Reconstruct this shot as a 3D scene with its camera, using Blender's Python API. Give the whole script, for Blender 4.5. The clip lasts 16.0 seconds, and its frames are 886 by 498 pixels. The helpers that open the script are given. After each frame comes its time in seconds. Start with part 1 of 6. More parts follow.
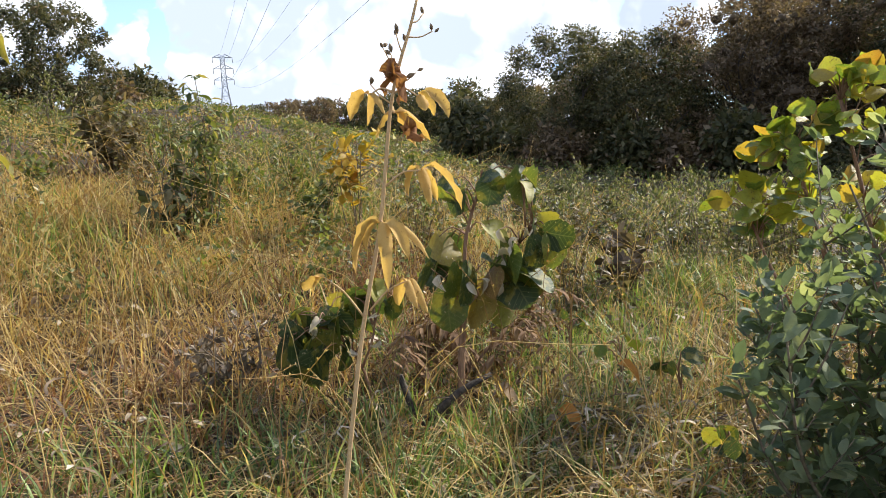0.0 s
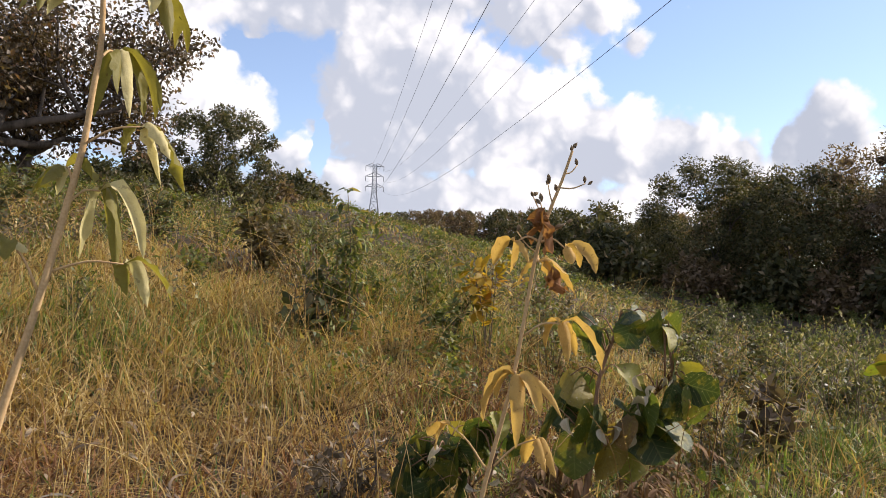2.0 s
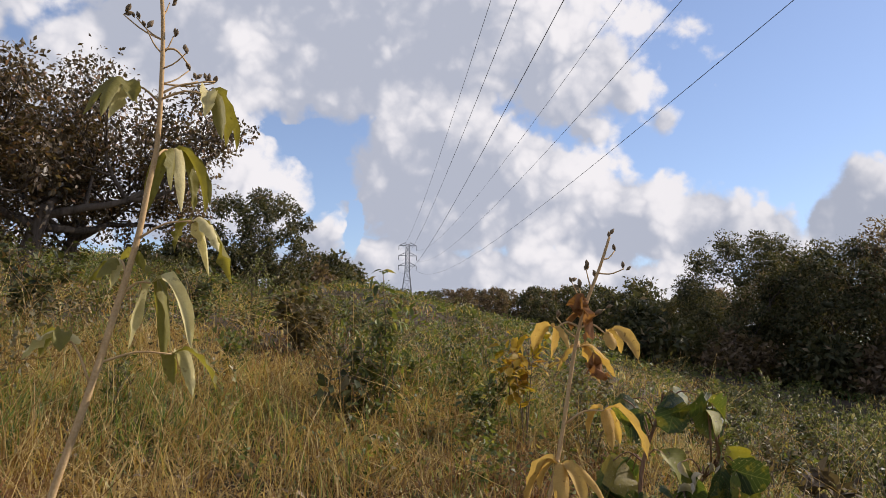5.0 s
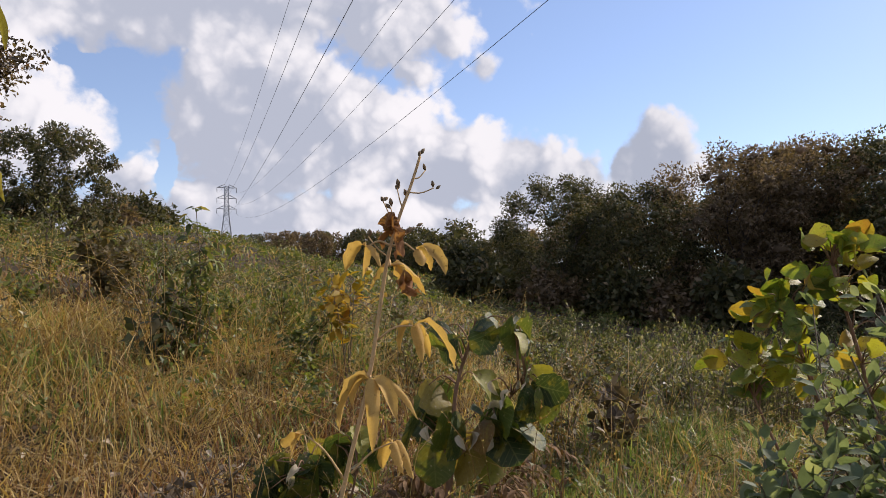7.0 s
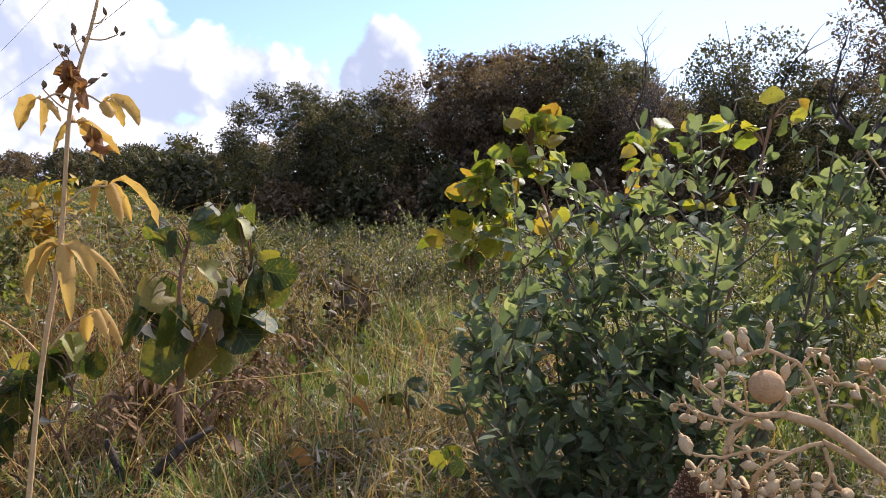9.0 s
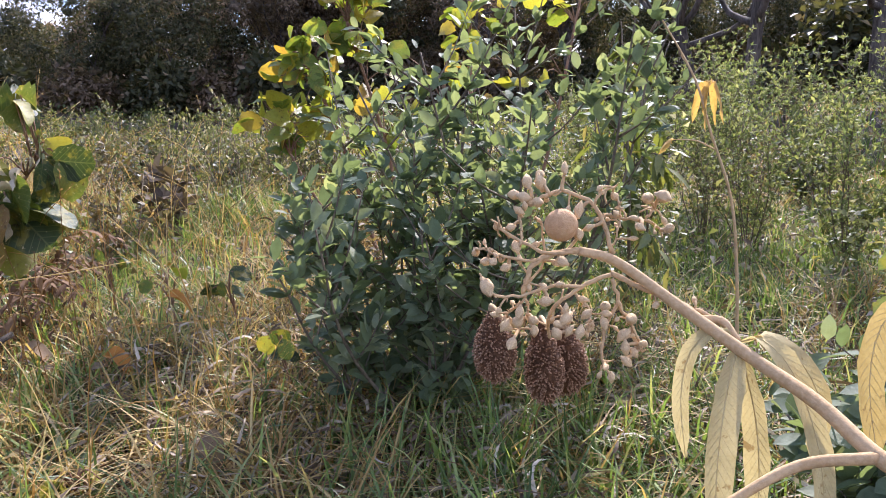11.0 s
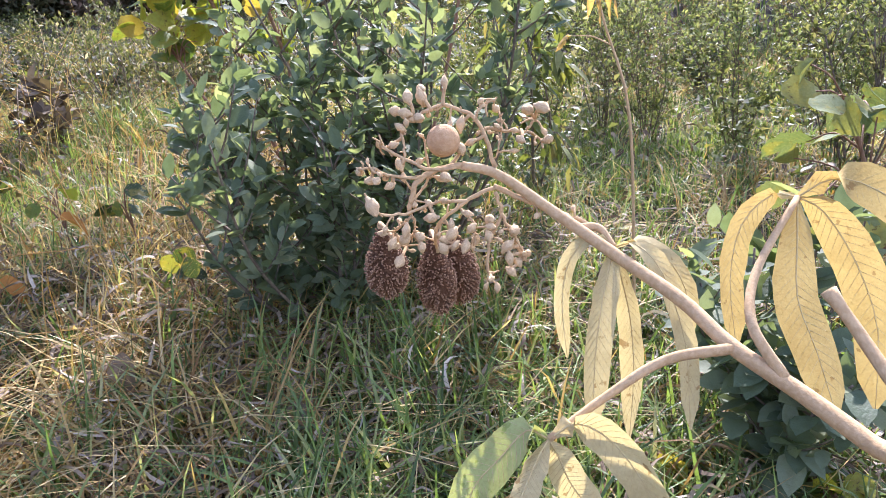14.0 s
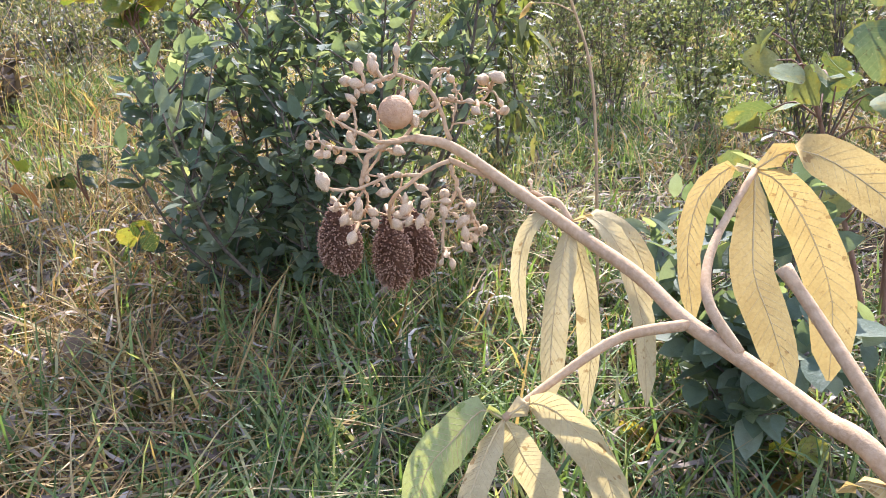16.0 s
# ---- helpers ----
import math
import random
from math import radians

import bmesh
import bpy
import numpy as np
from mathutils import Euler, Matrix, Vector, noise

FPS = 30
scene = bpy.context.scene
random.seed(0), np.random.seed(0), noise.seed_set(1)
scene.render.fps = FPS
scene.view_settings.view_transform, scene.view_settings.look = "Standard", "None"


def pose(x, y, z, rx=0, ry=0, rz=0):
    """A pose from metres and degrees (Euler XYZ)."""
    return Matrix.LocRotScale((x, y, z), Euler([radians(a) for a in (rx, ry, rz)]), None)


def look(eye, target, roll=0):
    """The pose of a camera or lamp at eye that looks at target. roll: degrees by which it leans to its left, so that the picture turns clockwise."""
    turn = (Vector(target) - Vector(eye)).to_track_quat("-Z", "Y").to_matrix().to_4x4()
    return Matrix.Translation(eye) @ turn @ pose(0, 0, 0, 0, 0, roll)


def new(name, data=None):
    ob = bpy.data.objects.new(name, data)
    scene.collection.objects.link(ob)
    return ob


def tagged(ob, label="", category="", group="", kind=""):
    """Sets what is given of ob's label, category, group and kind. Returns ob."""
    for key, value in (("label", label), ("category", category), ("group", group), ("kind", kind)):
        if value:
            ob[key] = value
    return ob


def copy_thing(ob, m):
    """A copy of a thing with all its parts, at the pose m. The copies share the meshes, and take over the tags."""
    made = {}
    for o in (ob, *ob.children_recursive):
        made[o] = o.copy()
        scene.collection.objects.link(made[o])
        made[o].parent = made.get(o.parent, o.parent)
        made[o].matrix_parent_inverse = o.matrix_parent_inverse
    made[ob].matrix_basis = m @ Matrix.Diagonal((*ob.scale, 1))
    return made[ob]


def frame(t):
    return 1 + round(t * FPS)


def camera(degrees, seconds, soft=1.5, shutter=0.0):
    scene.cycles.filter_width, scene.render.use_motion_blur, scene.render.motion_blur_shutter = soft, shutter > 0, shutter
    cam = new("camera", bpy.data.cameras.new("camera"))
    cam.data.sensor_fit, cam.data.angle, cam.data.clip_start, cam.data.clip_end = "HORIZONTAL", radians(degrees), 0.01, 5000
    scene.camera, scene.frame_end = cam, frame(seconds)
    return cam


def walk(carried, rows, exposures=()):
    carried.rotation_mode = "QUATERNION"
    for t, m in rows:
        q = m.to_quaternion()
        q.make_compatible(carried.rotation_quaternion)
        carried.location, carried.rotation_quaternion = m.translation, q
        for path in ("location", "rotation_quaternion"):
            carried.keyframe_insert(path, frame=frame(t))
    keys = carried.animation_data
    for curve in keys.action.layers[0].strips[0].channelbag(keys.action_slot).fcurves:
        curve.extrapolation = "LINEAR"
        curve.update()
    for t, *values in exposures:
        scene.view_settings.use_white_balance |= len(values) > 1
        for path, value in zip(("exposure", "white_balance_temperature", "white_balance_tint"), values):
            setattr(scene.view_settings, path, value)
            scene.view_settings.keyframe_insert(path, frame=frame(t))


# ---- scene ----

# ---------------------------------------------------------------- camera
cam = camera(62.75, 16.0, soft=0.7)
ROWS = [  # seconds, eye, heading (degrees to the right of the pylon), pitch, roll
    (0.0, -0.041, -0.039, 1.666, 15.72, -7.25, -3.48),
    (0.5, -0.038, -0.015, 1.679, 9.44, -5.74, -1.70),
    (1.0, -0.029, 0.014, 1.696, 7.67, -2.28, -0.28),
    (1.5, -0.038, 0.016, 1.715, 6.95, 0.60, 0.61),
    (2.0, -0.044, 0.018, 1.737, 5.63, 1.84, 1.57),
    (2.5, -0.060, 0.006, 1.752, 4.38, 3.49, 1.78),
    (3.0, -0.064, 0.002, 1.765, 3.70, 6.05, 1.69),
    (3.5, -0.060, -0.009, 1.779, 3.07, 7.70, 1.46),
    (3.7, -0.059, -0.013, 1.780, 2.86, 8.14, 1.41),
    (5.8, -0.060, 0.006, 1.730, 3.36, 7.33, 0.67),
    (6.0, -0.058, 0.007, 1.726, 4.59, 6.63, 0.70),
    (6.5, -0.055, 0.012, 1.717, 8.88, 5.64, 0.53),
    (7.0, -0.030, 0.010, 1.705, 16.73, 3.52, -0.57),
    (7.5, -0.021, -0.011, 1.679, 22.19, 1.93, -1.06),
    (8.0, -0.006, -0.034, 1.640, 29.44, -0.48, -2.72),
    (8.5, 0.008, -0.033, 1.605, 34.29, -2.98, -3.43),
    (9.0, 0.008, -0.023, 1.575, 36.95, -4.16, -4.10),
    (9.5, 0.011, -0.016, 1.557, 42.26, -5.34, -4.94),
    (10.0, 0.025, -0.019, 1.537, 46.82, -7.84, -4.88),
    (10.2, 0.029, -0.017, 1.531, 47.24, -9.02, -5.02),
    (12.3, 0.068, -0.019, 1.544, 54.04, -19.53, -4.52),
    (12.5, 0.068, -0.022, 1.545, 54.32, -19.84, -4.73),
    (13.0, 0.062, -0.027, 1.550, 54.64, -20.66, -5.86),
    (13.5, 0.065, -0.036, 1.551, 55.30, -21.61, -5.95),
    (14.0, 0.066, -0.035, 1.547, 56.11, -22.31, -5.88),
    (14.5, 0.070, -0.038, 1.546, 56.84, -22.98, -5.63),
    (15.0, 0.075, -0.039, 1.547, 57.64, -23.57, -5.50),
    (15.5, 0.084, -0.039, 1.544, 58.15, -24.22, -5.49),
    (16.0, 0.087, -0.035, 1.544, 58.66, -24.96, -5.33),
]


def aim(x, y, z, heading, pitch, roll):
    a, e = radians(heading), radians(pitch)
    way = Vector((math.sin(a) * math.cos(e), math.cos(a) * math.cos(e), math.sin(e)))
    return look((x, y, z), Vector((x, y, z)) + way, roll)


EXPOSURES = [(0.0, 1.06, 6080, 10), (0.5, 0.66, 6180, 13), (1.2, 0.62, 6420, 14), (2.0, 0.54, 6550, 15), (2.7, 0.28, 6500, 15), (3.7, 0.09, 6450, 15), (6.0, 0.18, 6400, 16), (7.0, 0.22, 6400, 17), (8.0, 0.38, 6150, 19), (9.0, 0.72, 5900, 20), (10.2, 1.12, 5650, 24), (12.3, 1.78, 5330, 25), (16.0, 1.8, 5330, 25)]
walk(cam, [(r[0], aim(*r[1:])) for r in ROWS], EXPOSURES)

# ---------------------------------------------------------------- sky and sun
SUN_AZ, SUN_EL = 72.0, 34.0  # to the right of the pylon; above the horizon


class Nodes:
    """Short-hand for building a node tree."""

    def __init__(self, tree):
        self.tree = tree
        tree.nodes.clear()

    def add(self, kind):
        return self.tree.nodes.new(kind)

    def put(self, socket, value):
        if isinstance(value, bpy.types.NodeSocket):
            self.tree.links.new(value, socket)
        else:
            socket.default_value = value

    def math(self, op, a, b=0.0, c=0.0, clamp=False):
        node = self.add("ShaderNodeMath")
        node.operation, node.use_clamp = op, clamp
        for s, v in zip(node.inputs, (a, b, c)):
            self.put(s, v)
        return node.outputs[0]

    def mix(self, fac, a, b, blend="MIX"):
        node = self.add("ShaderNodeMix")
        node.data_type, node.blend_type = "RGBA", blend
        self.put(node.inputs[0], fac)
        self.put(node.inputs[6], a)
        self.put(node.inputs[7], b)
        return node.outputs[2]

    def noise(self, vector, scale, detail=4.0, rough=0.55):
        node = self.add("ShaderNodeTexNoise")
        if vector is not None:
            self.put(node.inputs["Vector"], vector)
        self.put(node.inputs["Scale"], scale)
        self.put(node.inputs["Detail"], detail)
        self.put(node.inputs["Roughness"], rough)
        return node.outputs[0]

    def step(self, x, lo, hi):
        node = self.add("ShaderNodeMapRange")
        node.interpolation_type = "SMOOTHSTEP"
        self.put(node.inputs[0], x)
        self.put(node.inputs[1], lo)
        self.put(node.inputs[2], hi)
        return node.outputs[0]

    def ramp(self, fac, stops):
        node = self.add("ShaderNodeValToRGB")
        el = node.color_ramp.elements
        while len(el) < len(stops):
            el.new(0.5)
        for e, (p, c) in zip(el, stops):
            e.position, e.color = p, (*c, 1)
        self.put(node.inputs[0], fac)
        return node.outputs[0]


def build_sky():
    world = bpy.data.worlds.new("sky")
    scene.world = world
    world.use_nodes = True
    n = Nodes(world.node_tree)
    sky = n.add("ShaderNodeTexSky")
    sky.sky_type, sky.sun_disc, sky.sun_elevation, sky.sun_rotation = "NISHITA", False, radians(SUN_EL), radians(SUN_AZ)
    sky.dust_density, sky.air_density = 0.25, 1.0
    co = n.add("ShaderNodeTexCoord").outputs["Generated"]
    sep = n.add("ShaderNodeSeparateXYZ")
    n.put(sep.inputs[0], co)
    az = n.math("DEGREES", n.math("ARCTAN2", sep.outputs[0], sep.outputs[1]))
    el = n.math("DEGREES", n.math("ARCSINE", sep.outputs[2]))
    # heaps of cloud: heading, height, half width, half height
    heaps = [(-1, 25, 21, 8.6), (12.4, 21.4, 7.2, 5.0), (17.2, 19.8, 2.0, 2.2), (14.4, 17.2, 2.4, 1.7), (8, 12.4, 9.6, 5.6), (2.5, 14.5, 7.5, 9), (17, 9.6, 7.0, 4.4), (23.6, 9.0, 4.2, 4.0), (27.6, 7.6, 3.4, 3.3),
             (33.6, 9.4, 3.4, 4.4), (31.0, 9.3, 1.6, 2.7), (-16.5, 12, 7.0, 5.2), (-10.6, 10.2, 3.2, 2.6), (-6.6, 8.0, 2.4, 2.4), (-26, 15, 9, 8), (-38, 24, 12, 9), (-17, 22, 9, 5.5), (6, 4, 30, 5.0), (20.5, 17.6, 1.0, 0.9), (-60, 18, 16, 9)]
    # billows at three sizes
    bent = n.add("ShaderNodeVectorMath")
    bent.operation = "MULTIPLY_ADD"
    wander = n.add("ShaderNodeTexNoise")
    n.put(wander.inputs["Vector"], co)
    n.put(wander.inputs["Scale"], 11.0)
    n.put(wander.inputs["Detail"], 4.0)
    n.put(bent.inputs[0], wander.outputs["Color"])
    n.put(bent.inputs[1], (0.10, 0.10, 0.10))
    n.put(bent.inputs[2], co)

    def billow(scale):
        node = n.add("ShaderNodeTexVoronoi")
        node.feature = "SMOOTH_F1"
        n.put(node.inputs["Vector"], bent.outputs[0])
        n.put(node.inputs["Scale"], scale)
        n.put(node.inputs["Smoothness"], 0.35)
        return n.math("SUBTRACT", 0.45, node.outputs["Distance"])

    large, small = billow(17.0), billow(46.0)
    grain = n.math("SUBTRACT", n.noise(co, 60.0, 6.0, 0.65), 0.5)
    wob = n.math("ADD", n.math("ADD", n.math("MULTIPLY", large, 0.55), 0.10), n.math("ADD", n.math("MULTIPLY", small, 0.25), n.math("MULTIPLY", grain, 0.30)))

    def heap(a, e, ra, re):
        u = n.math("DIVIDE", n.math("SUBTRACT", az, float(a)), float(ra))
        v = n.math("DIVIDE", n.math("SUBTRACT", el, float(e)), float(re))
        r = n.math("SUBTRACT", 1.0, n.math("SQRT", n.math("ADD", n.math("MULTIPLY", u, u), n.math("MULTIPLY", v, v))))
        return n.math("MULTIPLY", r, min(1.0, 0.25 + 0.11 * re)), n.math("ADD", n.math("MULTIPLY", u, 0.75), n.math("MULTIPLY", v, 0.35))

    d = lit = None
    for h in heaps:
        r, face = heap(*h)
        if d is None:
            d, lit = r, face
            continue
        nearer = n.step(n.math("SUBTRACT", r, d), -0.22, 0.22)
        blend = n.add("ShaderNodeMix")
        n.put(blend.inputs[0], nearer)
        n.put(blend.inputs[2], lit)
        n.put(blend.inputs[3], face)
        lit = blend.outputs[0]
        d = n.math("MAXIMUM", d, r)
    # unseen cloud fields far round the back, added to fill the shade
    back = n.step(n.math("ABSOLUTE", az), 75.0, 110.0)
    d = n.math("MAXIMUM", d, n.math("SUBTRACT", n.math("MULTIPLY", back, n.math("ADD", n.noise(co, 2.2, 3.0), 0.5)), 1.0))
    # a break in the cloud, over the bank
    gap = heap(-10.0, 16.6, 2.7, 0.8)[0]
    for g in ((-7.8, 15.4, 1.9, 1.9), (-6.2, 12.8, 1.3, 2.2), (-4.2, 9.8, 0.8, 2.2)):
        gap = n.math("MAXIMUM", gap, heap(*g)[0])
    gap = n.math("SUBTRACT", gap, n.math("MULTIPLY", wob, 0.8))
    d = n.math("ADD", d, wob)
    d = n.math("SUBTRACT", d, n.math("MULTIPLY", n.step(gap, -0.10, 0.42), 1.5))
    mask = n.step(d, -0.05, 0.22)
    # sunlit faces and rims are white, the bellies and the high sheet grey
    light = n.math("ADD", lit, n.math("ADD", n.math("MULTIPLY", large, 1.5), n.math("MULTIPLY", small, 0.9)))
    light = n.math("ADD", light, n.math("MULTIPLY", n.math("SUBTRACT", n.noise(co, 8.0, 6.0, 0.6), 0.5), 2.2))
    light = n.math("ADD", light, n.math("MULTIPLY", n.math("SUBTRACT", 0.45, d), 0.65))
    # the unseen back clouds get no grey bellies, for more fill light
    white = n.math("MAXIMUM", n.step(light, -0.55, 0.75), back)
    cloud = n.mix(white, (0.46, 0.50, 0.575, 1), (0.90, 0.89, 0.88, 1))
    # towards the sun the clouds show their shaded side
    lee = n.math("MULTIPLY", n.step(az, 14.0, 34.0), n.math("SUBTRACT", 1.0, back))
    cloud = n.mix(lee, cloud, n.mix(1.0, cloud, (0.90, 0.91, 0.92, 1), "MULTIPLY"))
    scaled = n.mix(1.0, sky.outputs[0], (0.122, 0.132, 0.150, 1), "MULTIPLY")
    scaled = n.mix(0.17, scaled, (0.58, 0.62, 0.66, 1))
    # white haze low under the sun
    haze = n.math("MULTIPLY", n.step(az, 42.0, 66.0), n.math("SUBTRACT", 1.0, n.step(el, 6.0, 24.0)))
    scaled = n.mix(n.math("MULTIPLY", n.math("MULTIPLY", haze, n.math("SUBTRACT", 1.0, back)), 0.55), scaled, (0.56, 0.62, 0.69, 1))
    out = n.mix(mask, scaled, cloud)
    bg = n.add("ShaderNodeBackground")
    n.put(bg.inputs[0], out)
    n.put(bg.inputs[1], SKY)
    n.put(n.add("ShaderNodeOutputWorld").inputs[0], bg.outputs[0])


SKY = 0.9
build_sky()
sun_data = bpy.data.lights.new("sun", "SUN")
sun_data.energy, sun_data.angle, sun_data.color = 5.0, radians(0.6), (1.0, 0.90, 0.74)
sun = new("sun", sun_data)
a, e = radians(SUN_AZ), radians(SUN_EL)
sun.matrix_world = look((40 * math.sin(a), 40 * math.cos(a), 40), (40 * math.sin(a) - math.sin(a) * math.cos(e), 40 * math.cos(a) - math.cos(a) * math.cos(e), 40 - math.sin(e)))


# ---------------------------------------------------------------- materials
def material(name):
    m = bpy.data.materials.new(name)
    m.use_nodes = True
    return m, Nodes(m.node_tree)


def leaf_material(name, stops, trans=0.35, rough=0.5, gloss=0.35, spots=0.0, spot_colour=(0.12, 0.07, 0.03), glow=1.25, single=False, warm=0.5):
    """A leaf: each leaf its own tint from the stops, blotches, a gloss, and light that shines through."""
    m, n = material(name)
    geo = n.add("ShaderNodeNewGeometry")
    co = n.add("ShaderNodeTexCoord").outputs["Object"]
    tint = n.ramp(n.add("ShaderNodeObjectInfo").outputs["Random"] if single else geo.outputs["Random Per Island"], stops)
    if single:
        # leaf space: y along the midrib; every leaf takes its own stretch of the blotches
        own = n.add("ShaderNodeVectorMath")
        own.operation = "ADD"
        n.put(own.inputs[0], co)
        shift = n.add("ShaderNodeCombineXYZ")
        n.put(shift.inputs[2], n.math("MULTIPLY", n.add("ShaderNodeObjectInfo").outputs["Random"], 37.0))
        n.put(own.inputs[1], shift.outputs[0])
        far = n.noise(own.outputs[0], 2.2, 4.0)
        tint = n.mix(n.math("MULTIPLY", n.step(far, 0.5, 0.62), 0.7), tint, n.mix(0.55, tint, (0.34, 0.27, 0.03, 1)))
        tint = n.mix(n.step(n.noise(own.outputs[0], 5.0, 5.0, 0.65), 0.62, 0.67), tint, n.mix(0.75, tint, (0.10, 0.06, 0.025, 1)))
        sep = n.add("ShaderNodeSeparateXYZ")
        n.put(sep.inputs[0], co)
        ax = n.math("ABSOLUTE", sep.outputs[0])
        run = n.math("FRACT", n.math("MULTIPLY", n.math("SUBTRACT", sep.outputs[1], n.math("MULTIPLY", ax, 0.75)), 7.5))
        vein = n.math("SUBTRACT", 1.0, n.step(n.math("ABSOLUTE", n.math("SUBTRACT", run, 0.5)), 0.02, 0.10))
        vein = n.math("MAXIMUM", vein, n.math("SUBTRACT", 1.0, n.step(ax, 0.006, 0.022)))
        tint = n.mix(n.math("MULTIPLY", vein, 0.4), tint, n.mix(0.5, tint, (0.30, 0.30, 0.12, 1)))
        blotch = n.noise(own.outputs[0], 12.0, 4.0)
    else:
        blotch = n.noise(co, 35.0, 4.0)
        tint = n.mix(n.math("MULTIPLY", n.step(n.noise(co, 420.0, 3.0), 0.42, 0.62), 0.16), tint, n.mix(1.0, tint, (0.62, 0.55, 0.45, 1), "MULTIPLY"))
    tint = n.mix(n.math("MULTIPLY", n.step(blotch, 0.4, 0.7), 0.35), tint, n.mix(1.0, tint, (0.55, 0.5, 0.4, 1), "MULTIPLY"))
    if spots:
        tint = n.mix(n.step(n.noise(co, 11.0 if single else 90.0, 3.0), 0.64, 0.7), tint, n.mix(spots, tint, (*spot_colour, 1)))
    p = n.add("ShaderNodeBsdfPrincipled")
    n.put(p.inputs["Base Color"], tint)
    n.put(p.inputs["Roughness"], rough)
    n.put(p.inputs["Specular IOR Level"], gloss)
    bump = n.add("ShaderNodeBump")
    n.put(bump.inputs["Strength"], 0.25)
    n.put(bump.inputs["Distance"], 0.01)
    n.put(bump.inputs["Height"], n.noise(co, 140.0, 3.0))
    n.put(p.inputs["Normal"], bump.outputs[0])
    t = n.add("ShaderNodeBsdfTranslucent")
    n.put(t.inputs[0], n.mix(1.0, tint, (glow * 1.15, glow * 1.1, glow * warm, 1), "MULTIPLY"))
    mix = n.add("ShaderNodeMixShader")
    n.put(mix.inputs[0], trans)
    n.put(mix.inputs[1], p.outputs[0])
    n.put(mix.inputs[2], t.outputs[0])
    n.put(n.add("ShaderNodeOutputMaterial").inputs[0], mix.outputs[0])
    return m


def solid_material(name, a, b, scale=40.0, rough=0.8, bump=0.3, gloss=0.25, stretch=(1, 1, 1), metal=0.0):
    """Bark, stem, soil or metal: two tints mixed by noise at two scales, with fine relief."""
    m, n = material(name)
    co = n.add("ShaderNodeTexCoord").outputs["Object"]
    mp = n.add("ShaderNodeMapping")
    n.put(mp.inputs[0], co)
    n.put(mp.inputs["Scale"], stretch)
    v = mp.outputs[0]
    f = n.math("ADD", n.math("MULTIPLY", n.noise(v, scale, 5.0), 0.6), n.math("MULTIPLY", n.noise(v, scale * 0.13, 3.0), 0.4))
    p = n.add("ShaderNodeBsdfPrincipled")
    n.put(p.inputs["Base Color"], n.mix(n.step(f, 0.36, 0.64), (*a, 1), (*b, 1)))
    n.put(p.inputs["Roughness"], rough)
    n.put(p.inputs["Metallic"], metal)
    n.put(p.inputs["Specular IOR Level"], gloss)
    bp = n.add("ShaderNodeBump")
    n.put(bp.inputs["Strength"], bump)
    n.put(bp.inputs["Distance"], 0.01)
    n.put(bp.inputs["Height"], n.noise(v, scale * 2.5, 4.0))
    n.put(p.inputs["Normal"], bp.outputs[0])
    n.put(n.add("ShaderNodeOutputMaterial").inputs[0], p.outputs[0])
    return m


SOIL = solid_material("soil_and_litter", (0.032, 0.023, 0.014), (0.085, 0.062, 0.038), 9.0, 0.95, 0.6)
BARK = solid_material("bark", (0.05, 0.04, 0.032), (0.13, 0.105, 0.085), 14.0, 0.9, 0.8, stretch=(1, 1, 0.25))
PALE_BARK = solid_material("pale_bark", (0.16, 0.13, 0.11), (0.30, 0.25, 0.21), 14.0, 0.9, 0.6)
TWIG = solid_material("twig", (0.10, 0.075, 0.05), (0.19, 0.15, 0.10), 60.0, 0.85, 0.4)
RED_STEM = solid_material("reddish_stem", (0.16, 0.085, 0.05), (0.28, 0.17, 0.10), 60.0, 0.8, 0.5, stretch=(1, 1, 0.2))
FELT_STEM = solid_material("felted_stem", (0.40, 0.262, 0.128), (0.51, 0.352, 0.188), 260.0, 0.95, 0.18)
STEEL = solid_material("galvanised_steel", (0.22, 0.23, 0.25), (0.32, 0.33, 0.35), 3.0, 0.6, 0.1, metal=0.3)
WIRE = solid_material("weathered_conductor", (0.05, 0.05, 0.055), (0.09, 0.09, 0.095), 3.0, 0.6, 0.1, metal=0.3)

DRY_GRASS = leaf_material("dry_grass", [(0, (0.18, 0.10, 0.04)), (0.3, (0.35, 0.225, 0.085)), (0.65, (0.49, 0.36, 0.145)), (1, (0.60, 0.49, 0.265))], 0.40, 0.6, 0.3, warm=0.55)
RED_GRASS = leaf_material("russet_grass", [(0, (0.13, 0.055, 0.028)), (0.4, (0.24, 0.115, 0.055)), (0.8, (0.34, 0.19, 0.09)), (1, (0.44, 0.29, 0.16))], 0.3, 0.6, 0.3, warm=0.55)
GREEN_GRASS = leaf_material("green_grass", [(0, (0.06, 0.095, 0.025)), (0.4, (0.13, 0.20, 0.055)), (0.75, (0.23, 0.31, 0.085)), (1, (0.40, 0.38, 0.19))], 0.42, 0.42, 0.45)
LITTER = leaf_material("dead_straw", [(0, (0.09, 0.062, 0.042)), (0.4, (0.20, 0.148, 0.10)), (0.8, (0.36, 0.295, 0.21)), (1, (0.56, 0.49, 0.40))], 0.15, 0.75, 0.25)
FOREST = leaf_material("forest_leaves", [(0, (0.033, 0.037, 0.017)), (0.5, (0.072, 0.074, 0.033)), (0.85, (0.125, 0.116, 0.056)), (1, (0.20, 0.15, 0.09))], 0.33, 0.6, 0.3)
